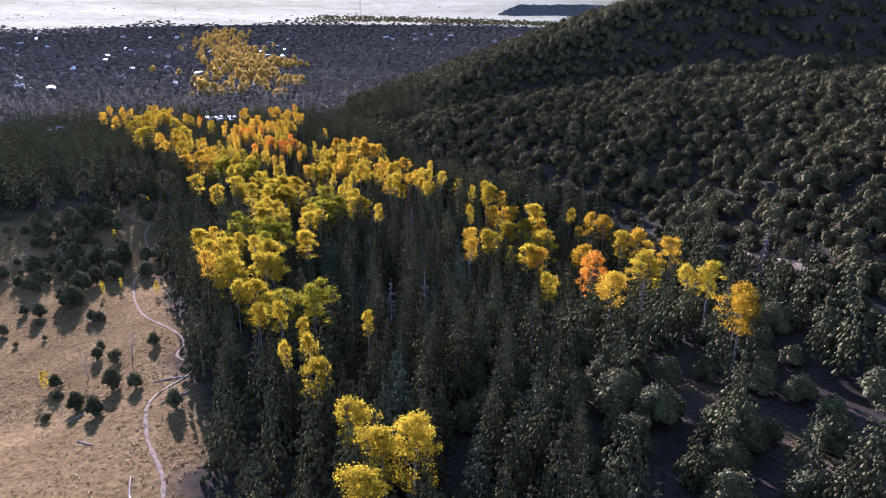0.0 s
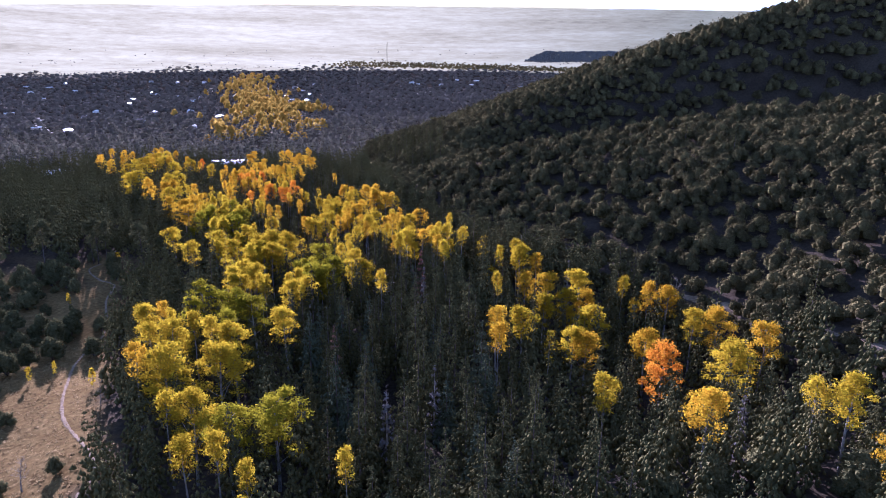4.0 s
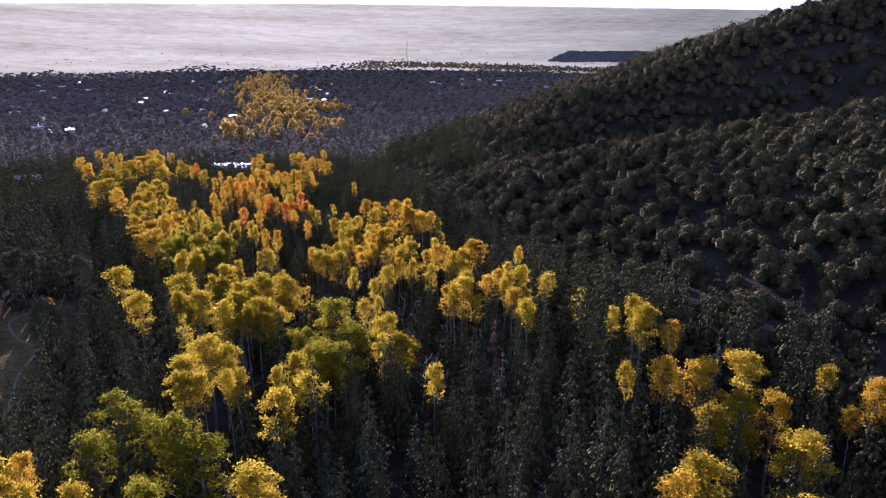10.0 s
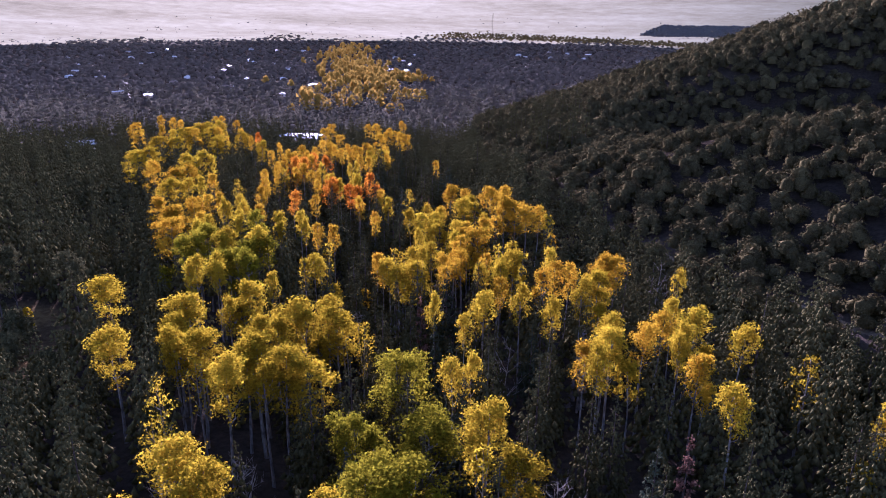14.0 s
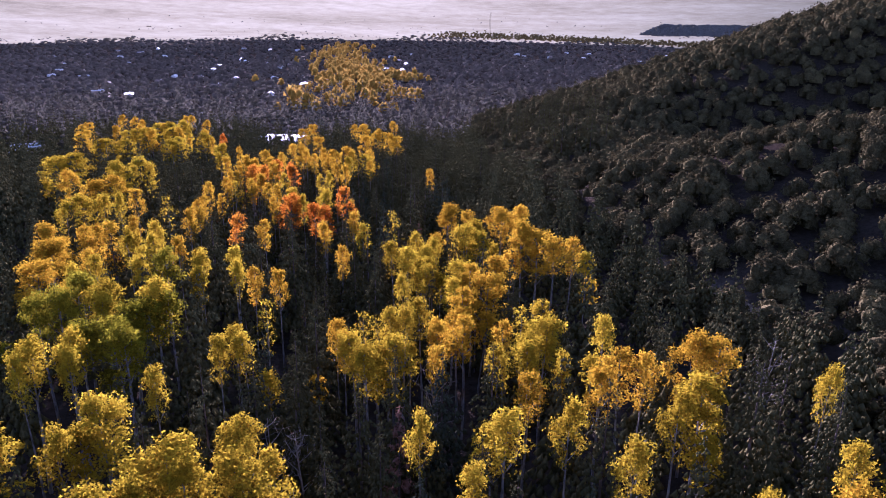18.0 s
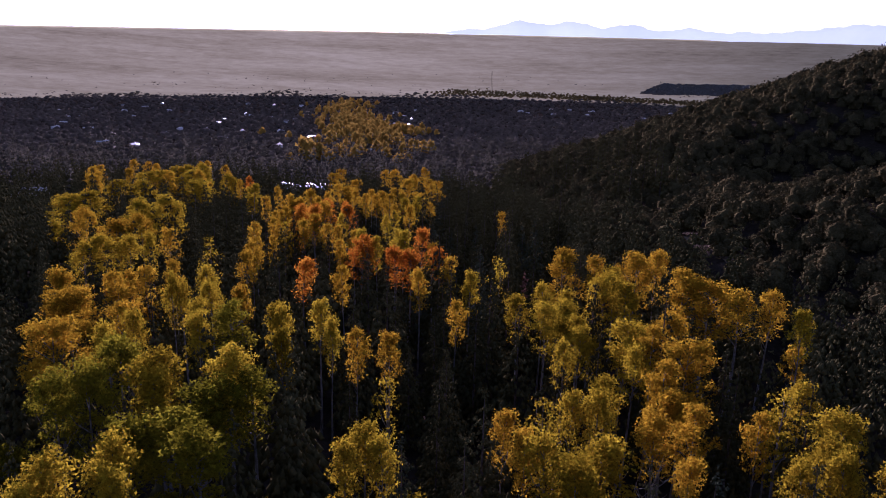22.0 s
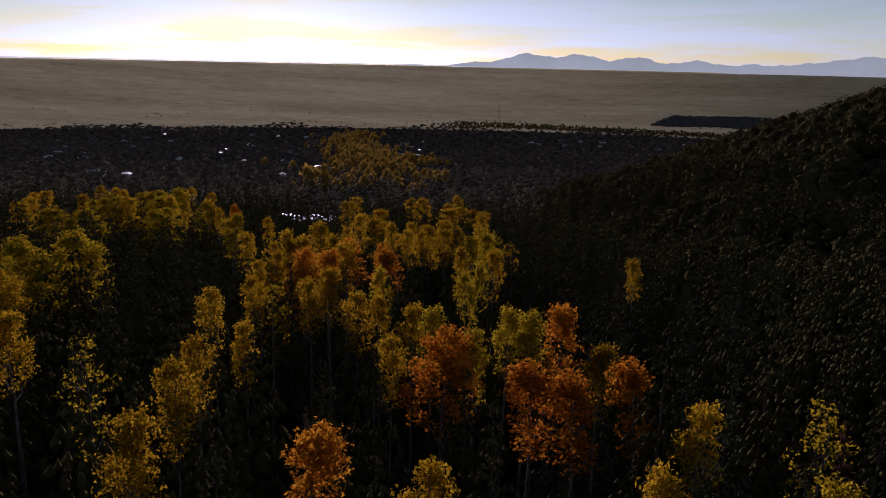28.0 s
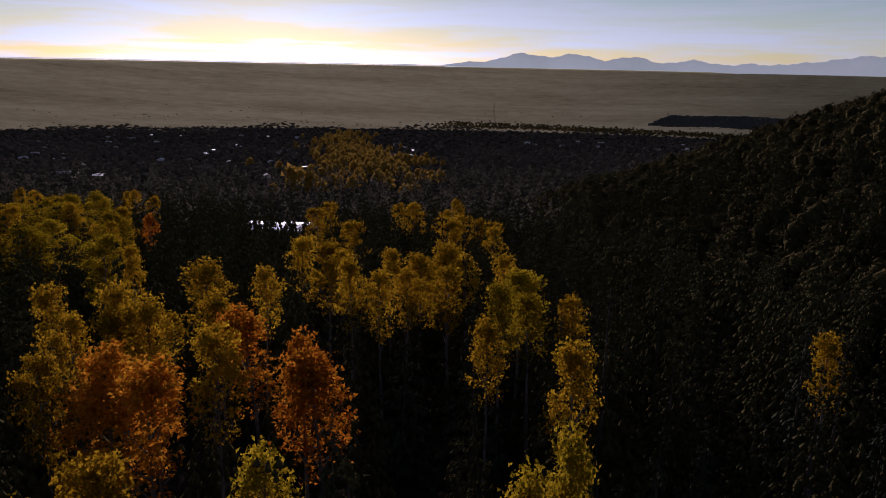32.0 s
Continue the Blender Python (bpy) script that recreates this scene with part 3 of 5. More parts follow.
def smooth_line(line, step):
    """A rounded line through the points, at even steps."""
    p = np.vstack([2 * line[0] - line[1], line, 2 * line[-1] - line[-2]])
    out = []
    for a, b, c, d in zip(p[:-3], p[1:-2], p[2:-1], p[3:]):
        for f in np.linspace(0, 1, max(2, int(np.hypot(*(c - b)) / step)), endpoint=False)[:, None]:
            out.append(0.5 * (2 * b + (c - a) * f + (2 * a - 5 * b + 4 * c - d) * f**2 + (3 * b - a - 3 * c + d) * f**3)[None])
    return np.concatenate(out).reshape(-1, 2)


def strip(line, half, rng, rise=0.07):
    """A path draped over the ground, with uneven edges: vertices and quads."""
    way = unit(np.gradient(line, axis=0))
    side = np.column_stack([-way[:, 1], way[:, 0]])
    n = len(line)
    wid = half * (1 + 0.3 * np.sin(np.arange(n) * 0.9) * rng.random(n) + 0.25 * rng.normal(size=n)).clip(0.5, 1.6)
    rows = []
    for f, dz in ((-1.15, -0.12), (-0.9, 0.02), (-0.35, 0.0), (0.35, 0.0), (0.9, 0.02), (1.15, -0.12)):
        xy = line + side * (wid * f)[:, None]
        rows.append(np.column_stack([xy, sheet_z(xy[:, 0], xy[:, 1]) + rise + dz]))
    v = np.stack(rows, 1).reshape(-1, 3)
    i, j = np.meshgrid(np.arange(n - 1), np.arange(5), indexing="ij")
    return v, np.stack([i * 6 + j, i * 6 + j + 1, (i + 1) * 6 + j + 1, (i + 1) * 6 + j], -1).reshape(-1, 4)


DIRT = bark_material("packed dirt", (0.13, 0.095, 0.06), (0.22, 0.165, 0.105), 1.2, (1, 1, 1))
lay = np.random.default_rng(3)
v, f = strip(smooth_line(TRAIL + lay.normal(size=TRAIL.shape) * 0.5, 0.8), 0.3, lay)
tagged(new("trail", mesh_of("trail", v, f, None, DIRT, True)), "narrow winding footpath of pale packed dirt", "path", "", "structure")
v, f = strip(smooth_line(ROAD, 2.0), 0.9, lay, 0.1)
tagged(new("road", mesh_of("road", v, f, None, DIRT, True)), "unpaved pale dirt road along the foot of the hill", "road", "", "structure")

# dry grass tufts on the open ground
spots = np.column_stack([lay.uniform(-150, 110, 60000), lay.uniform(45, 215, 60000)])
open_ = np.maximum(in_meadow(spots[:, 0], spots[:, 1]), in_clearing(spots[:, 0], spots[:, 1]))
spots = spots[(lay.random(60000) < open_) & (way_off(TRAIL, spots[:, 0], spots[:, 1]) > 0.8)][:16000]
base = np.repeat(on_ground(spots), 3, axis=0)
base[:, 2] += 0.1
GRASS = leaf_material("dry grass blades", (0.11, 0.07, 0.03), (0.18, 0.122, 0.053), (0.27, 0.195, 0.09), 0.35, 0.5, False)
tuft_v, tuft_f = cards(lay, base + lay.normal(size=base.shape) * [0.12, 0.12, 0.02], lay.normal(size=base.shape) * [1, 1, 0.25], lay.uniform(0.07, 0.2, len(base)))
tagged(new("grass", mesh_of("grass", tuft_v, tuft_f, None, GRASS)), "tufts of dry straw-coloured meadow grass", "grass", "", "stuff")

# ---- the plain beyond the woods, out to the horizon ----
def plain_material(name="far plain with haze glow", k=1.0):
    """Dry grassland far off, with bright evening haze painted in as a glow."""
    m, n, l = material(name)
    streak = noise_at(n, l, 1.0, 7, (0.012, 0.02, 0.02), 0.74, 9)
    big = noise_at(n, l, 1.0, 3, (0.001, 0.004, 0.004), 0.55, 9)
    col = ramp(n, [(0.34, (0.21 * k, 0.171 * k, 0.084 * k)), (0.44, (0.285 * k, 0.235 * k, 0.117 * k)), (0.52, (0.335 * k, 0.28 * k, 0.143 * k)), (0.64, (0.41 * k, 0.35 * k, 0.187 * k))])
    mul = n.new("ShaderNodeMath")
    mul.operation = "MULTIPLY_ADD"
    mul.inputs[1].default_value = 0.55
    l.new(streak.outputs[0], mul.inputs[0])
    sub = n.new("ShaderNodeMath")
    sub.operation = "MULTIPLY"
    sub.inputs[1].default_value = 0.45
    l.new(big.outputs[0], sub.inputs[0])
    l.new(sub.outputs[0], mul.inputs[2])
    l.new(mul.outputs[0], col.inputs[0])
    p, out = n.new("ShaderNodeBsdfPrincipled"), n.new("ShaderNodeOutputMaterial")
    p.inputs["Roughness"].default_value = 1.0
    p.inputs["Specular IOR Level"].default_value = 0.0
    l.new(col.outputs[0], p.inputs["Base Color"])
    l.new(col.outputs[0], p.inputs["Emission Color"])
    # the painted haze glow of the plain is strongest under the sun
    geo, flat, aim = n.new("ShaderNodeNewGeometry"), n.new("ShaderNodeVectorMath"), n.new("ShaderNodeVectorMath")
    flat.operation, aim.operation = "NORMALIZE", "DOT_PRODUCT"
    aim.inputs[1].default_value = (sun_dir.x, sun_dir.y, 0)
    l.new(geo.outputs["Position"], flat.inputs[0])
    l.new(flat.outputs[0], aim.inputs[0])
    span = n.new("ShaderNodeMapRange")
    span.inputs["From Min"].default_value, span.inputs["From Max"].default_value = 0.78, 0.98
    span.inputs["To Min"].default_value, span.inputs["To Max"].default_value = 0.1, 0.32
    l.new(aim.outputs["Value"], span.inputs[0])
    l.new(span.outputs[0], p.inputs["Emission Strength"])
    l.new(p.outputs[0], out.inputs[0])
    return m


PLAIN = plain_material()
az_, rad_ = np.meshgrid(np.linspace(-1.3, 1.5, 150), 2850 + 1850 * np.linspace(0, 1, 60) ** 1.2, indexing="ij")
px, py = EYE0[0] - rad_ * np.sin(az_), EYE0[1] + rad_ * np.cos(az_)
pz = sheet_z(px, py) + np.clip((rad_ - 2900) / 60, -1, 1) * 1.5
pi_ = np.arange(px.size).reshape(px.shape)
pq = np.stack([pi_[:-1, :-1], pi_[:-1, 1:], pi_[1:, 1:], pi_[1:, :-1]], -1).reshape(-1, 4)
tagged(new("backdrop", mesh_of("backdrop", np.stack([px, py, pz], -1).reshape(-1, 3), pq, None, PLAIN, True)), "wide dry plain with bright evening haze painted in", "plain", "", "structure")


def mountain_material():
    m, n, l = material("far mountains with haze glow")
    tex = noise_at(n, l, 0.004, 5)
    # aerial haze painted in: a pale even tone that also glows
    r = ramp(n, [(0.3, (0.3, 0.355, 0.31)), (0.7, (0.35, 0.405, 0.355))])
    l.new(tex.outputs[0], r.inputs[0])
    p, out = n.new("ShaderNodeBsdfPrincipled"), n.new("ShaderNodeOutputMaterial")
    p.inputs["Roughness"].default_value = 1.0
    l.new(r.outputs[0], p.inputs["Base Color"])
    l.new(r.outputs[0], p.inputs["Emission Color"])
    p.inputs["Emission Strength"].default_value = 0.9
    l.new(p.outputs[0], out.inputs[0])
    return m


# two ranges on the horizon, the nearer one to the north
for dist, crest in ((4690, lambda a: 2 + 40 * np.exp(-((a - 0.155) / 0.06) ** 2) + 42 * np.exp(-((a - 0.07) / 0.09) ** 2) + 34 * np.exp(-((a + 0.08) / 0.12) ** 2) + 12 * np.sin(a * 90) * np.exp(-((a - 0.05) / 0.2) ** 2) ),
                    (4670, lambda a: 2 + 72 * np.exp(-((a + 0.245) / 0.055) ** 2) + 34 * np.exp(-((a + 0.16) / 0.06) ** 2) + 40 * np.exp(-((a + 0.4) / 0.1) ** 2))):
    a = np.linspace(-0.75, 1.2, 400)
    top = crest(a)
    top = top + np.clip(top / 40, 0, 1) * (3 * np.sin(a * 211) + 2 * np.sin(a * 467))
    rows = []
    for f, back in ((-0.6, -60), (0.0, -30), (0.6, 0), (1.0, 22), (0.2, 60)):
        r_ = dist + back
        rows.append(np.column_stack([EYE0[0] - r_ * np.sin(a), EYE0[1] + r_ * np.cos(a), -3 + 1.15 * top * f]))
    v = np.stack(rows, 1).reshape(-1, 3)
    i, j = np.meshgrid(np.arange(len(a) - 1), np.arange(4), indexing="ij")
    f = np.stack([i * 5 + j, i * 5 + j + 1, (i + 1) * 5 + j + 1, (i + 1) * 5 + j], -1).reshape(-1, 4)
    tagged(new("mountains", mesh_of("mountains", v, f, None, mountain_material(), True)), "distant blue mountain range on the horizon, haze painted in", "mountains", "", "structure")

# ---- trees as things ----
TREES = {}


def tree_model(name, arrays, wood, leaf, label, category, group, crown="crown"):
    """One tree with a trunk and a crown, kept as the model for its copies."""
    (wv, wf), (lv, lf) = arrays
    top = tagged(new(name), label, category, group)
    part("trunk", mesh_of("trunk", wv, wf, None, wood, True), top)
    fine = part(crown, mesh_of(crown, lv, lf, None, leaf, True), top)
    if crown == "branchwork":
        tagged(fine, "thin bare twigs", kind="stuff")
    return top


def plant(models, rng, xy, lo, hi):
    """Copies of the models, one at each place, turned and scaled at random."""
    for x, y in xy:
        k = int(rng.integers(len(models)))
        s = rng.uniform(lo, hi)
        m = Matrix.LocRotScale((x, y, float(ground_z(x, y)) - 0.05), Euler((0, 0, rng.uniform(0, 6.28))), None)
        t = models[k]
        if t.get("used"):
            t = copy_thing(t, m)
        else:
            t["used"] = 1
            t.matrix_basis = m
        t.scale = (s * rng.uniform(0.9, 1.1), s * rng.uniform(0.9, 1.1), s)


rng = np.random.default_rng(7)
# places and crown widths of the aspens
YELLOW_A = [(-83, 299, 2.2), (-91, 298, 2.3), (-80, 304, 2.2), (-85, 303, 2.2), (-94, 302, 2.2), (-87, 305, 2.2), (-98, 298, 2.2), (-71, 271, 2.2), (-84, 310, 2.2), (-83, 267, 2.2), (-96, 308, 2.6), (-80, 270, 2.2), (-84, 269, 3.0), (-98, 391, 2.2), (-82, 273, 3.1), (-69, 280, 2.2), (-67, 282, 2.4), (-102, 310, 2.2), (-56, 318, 2.4), (-53, 284, 3.2), (-102, 312, 2.5), (-69, 284, 2.5), (-71, 258, 3.3), (-36, 272, 3.3), (-56, 287, 3.4), (-56, 321, 2.5), (-39, 286, 2.6), (-60, 322, 3.4), (-52, 288, 3.9), (-70, 262, 3.9), (-21, 273, 3.0), (-101, 316, 2.6)]
YELLOW_B = [(-17, 247, 3.5), (-36, 288, 2.6), (-34, 245, 3.1), (-32, 247, 2.7), (-19, 276, 4.1), (-37, 290, 2.7), (-64, 327, 2.7), (-55, 238, 3.7), (-59, 327, 4.1), (-104, 400, 2.2), (-59, 236, 4.2), (-82, 285, 2.8), (-16, 252, 4.2), (-51, 242, 4.7), (-86, 284, 2.8), (-54, 241, 4.7), (-121, 396, 2.4), (-8, 253, 2.2), (-35, 294, 3.9), (-83, 289, 3.9), (-8, 255, 2.5), (-88, 287, 4.0), (-53, 297, 3.0), (-62, 333, 2.5), (-59, 244, 5.5), (-17, 258, 3.0), (-55, 298, 2.2), (-59, 333, 3.0), (-32, 286, 2.2), (-61, 244, 3.6), (-15, 210, 2.6), (-16, 260, 2.2)]
YELLOW_C = [(-32, 207, 3.7), (-52, 302, 2.6), (-36, 301, 2.6), (-43, 203, 2.6), (-54, 336, 4.2), (-51, 336, 3.2), (-46, 202, 2.2), (-67, 243, 4.3), (-49, 201, 3.8), (-126, 403, 3.2), (-61, 249, 4.9), (-38, 208, 2.2), (-71, 244, 3.9), (-25, 265, 2.5), (-115, 411, 2.2), (-44, 208, 3.3), (-61, 253, 3.4), (-51, 205, 4.0), (-37, 264, 2.2), (-6, 265, 3.4), (-53, 341, 3.4), (-28, 294, 2.3), (-100, 415, 2.2), (-58, 256, 3.4), (-54, 258, 4.6), (-98, 293, 2.9), (-118, 412, 2.2), (-37, 214, 4.1), (-57, 309, 2.2), (-60, 257, 5.3), (-8, 269, 2.2), (-50, 311, 3.0)]
YELLOW_D = [(-56, 346, 2.7), (-111, 418, 3.6), (-75, 250, 3.6), (-115, 418, 2.4), (-30, 272, 2.8), (-49, 215, 4.3), (-43, 270, 2.5), (-50, 349, 5.0), (-23, 226, 3.8), (-51, 317, 4.4), (-59, 266, 3.8), (-61, 352, 5.1), (-76, 256, 5.1), (-53, 218, 4.5), (-47, 352, 3.9), (-123, 423, 2.6), (-35, 166, 4.7), (-27, 232, 4.1), (-133, 333, 3.4), (-45, 162, 6.1), (-32, 322, 2.2), (-126, 340, 2.7), (-128, 424, 2.7), (-39, 167, 3.4), (-5, 95, 4.1), (-7, 284, 2.2), (10, 62, 4.9), (-120, 429, 2.8), (-49, 162, 3.5), (-117, 430, 4.2), (-133, 338, 4.2), (-3, 240, 3.5)]
YELLOW_E = [(-131, 341, 3.6), (-127, 429, 4.3), (-45, 171, 2.9), (-113, 435, 2.9), (-29, 179, 4.8), (-49, 170, 2.9), (12, 243, 2.3), (-116, 439, 4.5), (10, 73, 5.0), (-13, 104, 2.2), (14, 75, 5.8), (-110, 443, 3.1), (-10, 108, 3.1), (18, 247, 4.8), (-57, 175, 4.8), (31, 191, 4.9), (20, 195, 4.9), (17, 251, 4.1), (4, 82, 5.0), (0, 259, 3.4), (-14, 119, 2.2), (-34, 198, 3.9), (-146, 357, 6.1), (-2, 124, 2.2), (-143, 361, 4.4), (-23, 120, 3.1), (-79, 242, 4.5), (-19, 122, 3.1), (-155, 360, 6.5), (37, 210, 6.7), (25, 215, 4.8), (13, 221, 2.5)]
YELLOW_F = [(-32, 133, 3.0), (-29, 135, 7.0), (64, 144, 3.5), (69, 143, 5.1), (31, 223, 6.2), (-94, 261, 5.3), (-72, 333, 2.2), (35, 235, 5.5), (-40, 148, 7.8), (46, 233, 3.3), (-33, 155, 7.4), (36, 166, 4.1), (-121, 495, 3.5), (62, 183, 8.5), (-129, 522, 4.2), (59, 205, 4.4), (-141, 536, 7.5), (-157, 565, 7.0)]
YELLOW = YELLOW_A + YELLOW_B + YELLOW_C + YELLOW_D + YELLOW_E + YELLOW_F
LIME_A = [(-89, 357, 2.2), (-97, 358, 2.2), (-91, 360, 2.2), (-98, 376, 2.2), (-107, 375, 2.2), (-97, 378, 2.2), (-90, 302, 3.1), (-78, 276, 3.6), (-92, 353, 2.2), (-81, 279, 4.2), (-84, 277, 3.4), (-82, 283, 4.5), (-80, 288, 3.3), (-92, 283, 3.9), (-94, 282, 4.4), (-93, 288, 4.7), (-105, 412, 2.7), (-103, 416, 2.9), (-36, 219, 4.9), (-32, 223, 5.0), (-35, 222, 4.4), (-106, 427, 4.0), (-33, 231, 5.5), (-41, 231, 5.6), (-39, 173, 4.3), (-37, 183, 5.4), (-154, 427, 4.0), (-41, 246, 7.2), (-51, 182, 4.9), (-43, 188, 6.6), (-52, 190, 7.8), (-23, 134, 6.9)]
LIME_B = [(-17, 138, 8.5), (-189, 452, 6.6), (-195, 465, 7.3), (-188, 472, 6.1), (-152, 373, 6.4), (-152, 382, 6.7), (-220, 476, 8.5), (-173, 378, 8.4), (-227, 478, 5.8), (-173, 385, 8.5), (-223, 487, 7.3), (-226, 508, 8.5), (-223, 512, 6.4), (-232, 507, 8.5), (-212, 447, 8.5), (-207, 451, 8.5), (-212, 489, 8.5)]
LIME = LIME_A + LIME_B
GOLD_A = [(-103, 363, 2.2), (-100, 363, 2.2), (-98, 351, 2.2), (-105, 363, 2.2), (-83, 355, 2.2), (-111, 353, 2.2), (-113, 370, 2.2), (-77, 303, 2.2), (-118, 367, 2.2), (-112, 373, 2.2), (-74, 305, 2.2), (-106, 336, 2.2), (-103, 302, 2.2), (-94, 311, 2.2), (-109, 343, 2.2), (-116, 387, 2.4), (-123, 383, 2.2), (-71, 321, 2.2), (-46, 287, 2.2), (-58, 289, 2.2), (-110, 310, 2.6), (-19, 250, 2.7), (-6, 248, 2.7), (-125, 391, 2.7), (-60, 292, 2.2), (-127, 390, 2.2), (-109, 315, 3.2), (-28, 279, 2.8), (-123, 378, 2.2), (-124, 393, 2.8), (-112, 314, 3.8), (-35, 281, 2.8)]
GOLD_B = [(-48, 295, 2.9), (-24, 282, 2.4), (-127, 394, 2.2), (-45, 296, 3.4), (-40, 296, 2.2), (-26, 283, 3.4), (-12, 258, 3.1), (-47, 301, 4.1), (-112, 325, 2.7), (-118, 360, 2.2), (-17, 288, 3.2), (-135, 397, 2.2), (-19, 289, 5.9), (-10, 262, 3.2), (-81, 411, 2.2), (-47, 305, 3.3), (-77, 342, 2.2), (-124, 408, 2.2), (-45, 310, 4.1), (-104, 293, 4.2), (-48, 314, 3.0), (-140, 413, 2.2), (16, 173, 3.3), (-46, 322, 4.0), (-125, 344, 2.8), (-35, 327, 2.8), (-38, 329, 3.6), (15, 184, 3.6), (-41, 333, 5.2), (-44, 335, 4.5), (-89, 330, 2.2), (-54, 176, 2.2)]
GOLD_C = [(-102, 327, 2.2), (34, 188, 4.8), (-122, 316, 5.7), (-110, 302, 7.4), (47, 193, 5.2), (70, 124, 4.5), (71, 130, 7.0), (48, 139, 4.8), (36, 223, 4.2), (20, 229, 4.7), (26, 230, 5.3), (56, 222, 5.3), (-79, 333, 2.2), (-45, 148, 3.4), (-173, 453, 2.3), (23, 243, 3.4), (70, 188, 4.7), (64, 203, 7.2), (52, 228, 4.0)]
GOLD = GOLD_A + GOLD_B + GOLD_C
ORANGE_A = [(-87, 360, 2.2), (-96, 332, 2.2), (-84, 345, 2.2), (-87, 346, 2.2), (-116, 382, 2.2), (-109, 386, 2.2), (-80, 349, 2.2), (-111, 387, 2.2), (-120, 384, 3.1), (-94, 351, 3.6), (-116, 392, 2.2), (-181, 474, 2.2), (48, 178, 5.7)]
ORANGE = ORANGE_A
SPARSE_A = [(-116, 367), (-70, 345), (-116, 341), (-51, 290), (-57, 293), (-56, 295), (-64, 238), (-71, 295), (-38, 298), (-55, 333), (-50, 257), (-71, 250), (-26, 225), (-58, 221), (-63, 229), (7, 254), (26, 187)]
SPARSE = SPARSE_A
BARE_A = [(-48, 292), (-30, 261), (-17, 224), (-20, 229), (-57, 219), (-57, 274), (-60, 274), (-51, 226), (-9, 300), (61, 239)]
BARE = BARE_A
RED_A = [(-67, 352), (-8, 229), (-47, 276), (-18, 177)]
RED = RED_A
GREY_A = [(-20, 264), (-6, 221), (-1, 147), (6, 154), (57, 153), (32, 247), (90, 174)]
GREY = GREY_A
TALL_FIRS_A = [(-105, 363), (-94, 368), (-102, 370), (-79, 344), (-67, 298), (-105, 310), (-80, 322), (-117, 374), (-61, 288), (-94, 321), (-48, 260), (-74, 331), (-75, 389), (-81, 313), (-37, 268), (-127, 381), (-27, 274), (-15, 274), (-8, 276), (-138, 384), (0, 219), (-11, 283), (-39, 283), (-4, 223), (-49, 281), (-60, 206), (-65, 280), (-60, 213), (-132, 369), (14, 227), (4, 177), (-68, 342), (26, 101), (-10, 177), (-36, 299), (-10, 96), (37, 105), (8, 237), (-46, 231), (-96, 342), (-21, 183), (-55, 333), (10, 189), (11, 242), (-83, 400), (-81, 427), (34, 114), (-27, 185)]
TALL_FIRS_B = [(4, 193), (11, 113), (-16, 105), (-131, 332), (-39, 185), (21, 119), (-2, 198), (-26, 110), (-68, 417), (-68, 319), (8, 130), (23, 132), (3, 266), (-129, 375), (-90, 451), (13, 138), (-7, 133), (19, 271), (3, 141), (-3, 140), (-16, 146), (54, 229), (51, 250), (47, 253), (13, 208), (83, 202)]
TALL_FIRS = TALL_FIRS_A + TALL_FIRS_B

# the golden trees farther down, round the lodge
FAR_YELLOW = [(-127, 485), (-125, 519), (-135, 534), (-207, 485), (-142, 544), (-214, 476), (-142, 476), (-229, 455), (-228, 505), (-211, 490), (-245, 496), (-273, 547), (-241, 561), (-259, 533), (-263, 582), (-256, 488), (-264, 502), (-291, 561), (-272, 591), (-233, 462), (-223, 485), (-197, 488), (-168, 520), (-175, 545), (-160, 560), (-150, 590)]
YELLOW = YELLOW + [(x, y, 4.0) for x, y in FAR_YELLOW]
# golden late light put into leaf colour: downstream yellow becomes gold, lime yellow
GOLD, YELLOW = GOLD + [p for p in YELLOW if p[1] > 345], [p for p in YELLOW if p[1] <= 345]
YELLOW, LIME = YELLOW + [p for p in LIME if p[1] > 320], [p for p in LIME if p[1] <= 320]
ORANGE = [(x, y, wide * 1.25) for x, y, wide in ORANGE]
KINDS = {
    "yellow": (YELLOW, "tall aspen with bright yellow autumn leaves and pale trunk"),
    "lime": (LIME, "leafy aspen turning from lime green to yellow, pale trunk"),
    "gold": (GOLD, "aspen with deep golden autumn leaves and pale trunk"),
    "orange": (ORANGE, "cottonwood with glowing orange autumn leaves"),
}


def plant_grove(models, rng, spots):
    """Aspens of three builds, slim, middling and broad, each crown as wide as its place says."""
    for x, y, wide in spots:
        wide = min(max(wide * 1.05, 1.9), 9.0)
        build = models[0 if wide < 3.9 else 1 if wide < 5.8 else 2]
        t, own = build[int(rng.integers(len(build)))]
        m = Matrix.LocRotScale((x, y, float(ground_z(x, y)) - 0.05), Euler((0, 0, rng.uniform(0, 6.28))), None)
        if t.get("used"):
            t = copy_thing(t, m)
        else:
            t["used"] = 1
            t.matrix_basis = m
        k = wide / own
        t.scale = (k * rng.uniform(0.92, 1.08), k * rng.uniform(0.92, 1.08), rng.uniform(1.0, 1.1))


def crown_width(arrays):
    v = arrays[1][0]
    return float(np.percentile(v[:, 0], 98.5) - np.percentile(v[:, 0], 1.5))


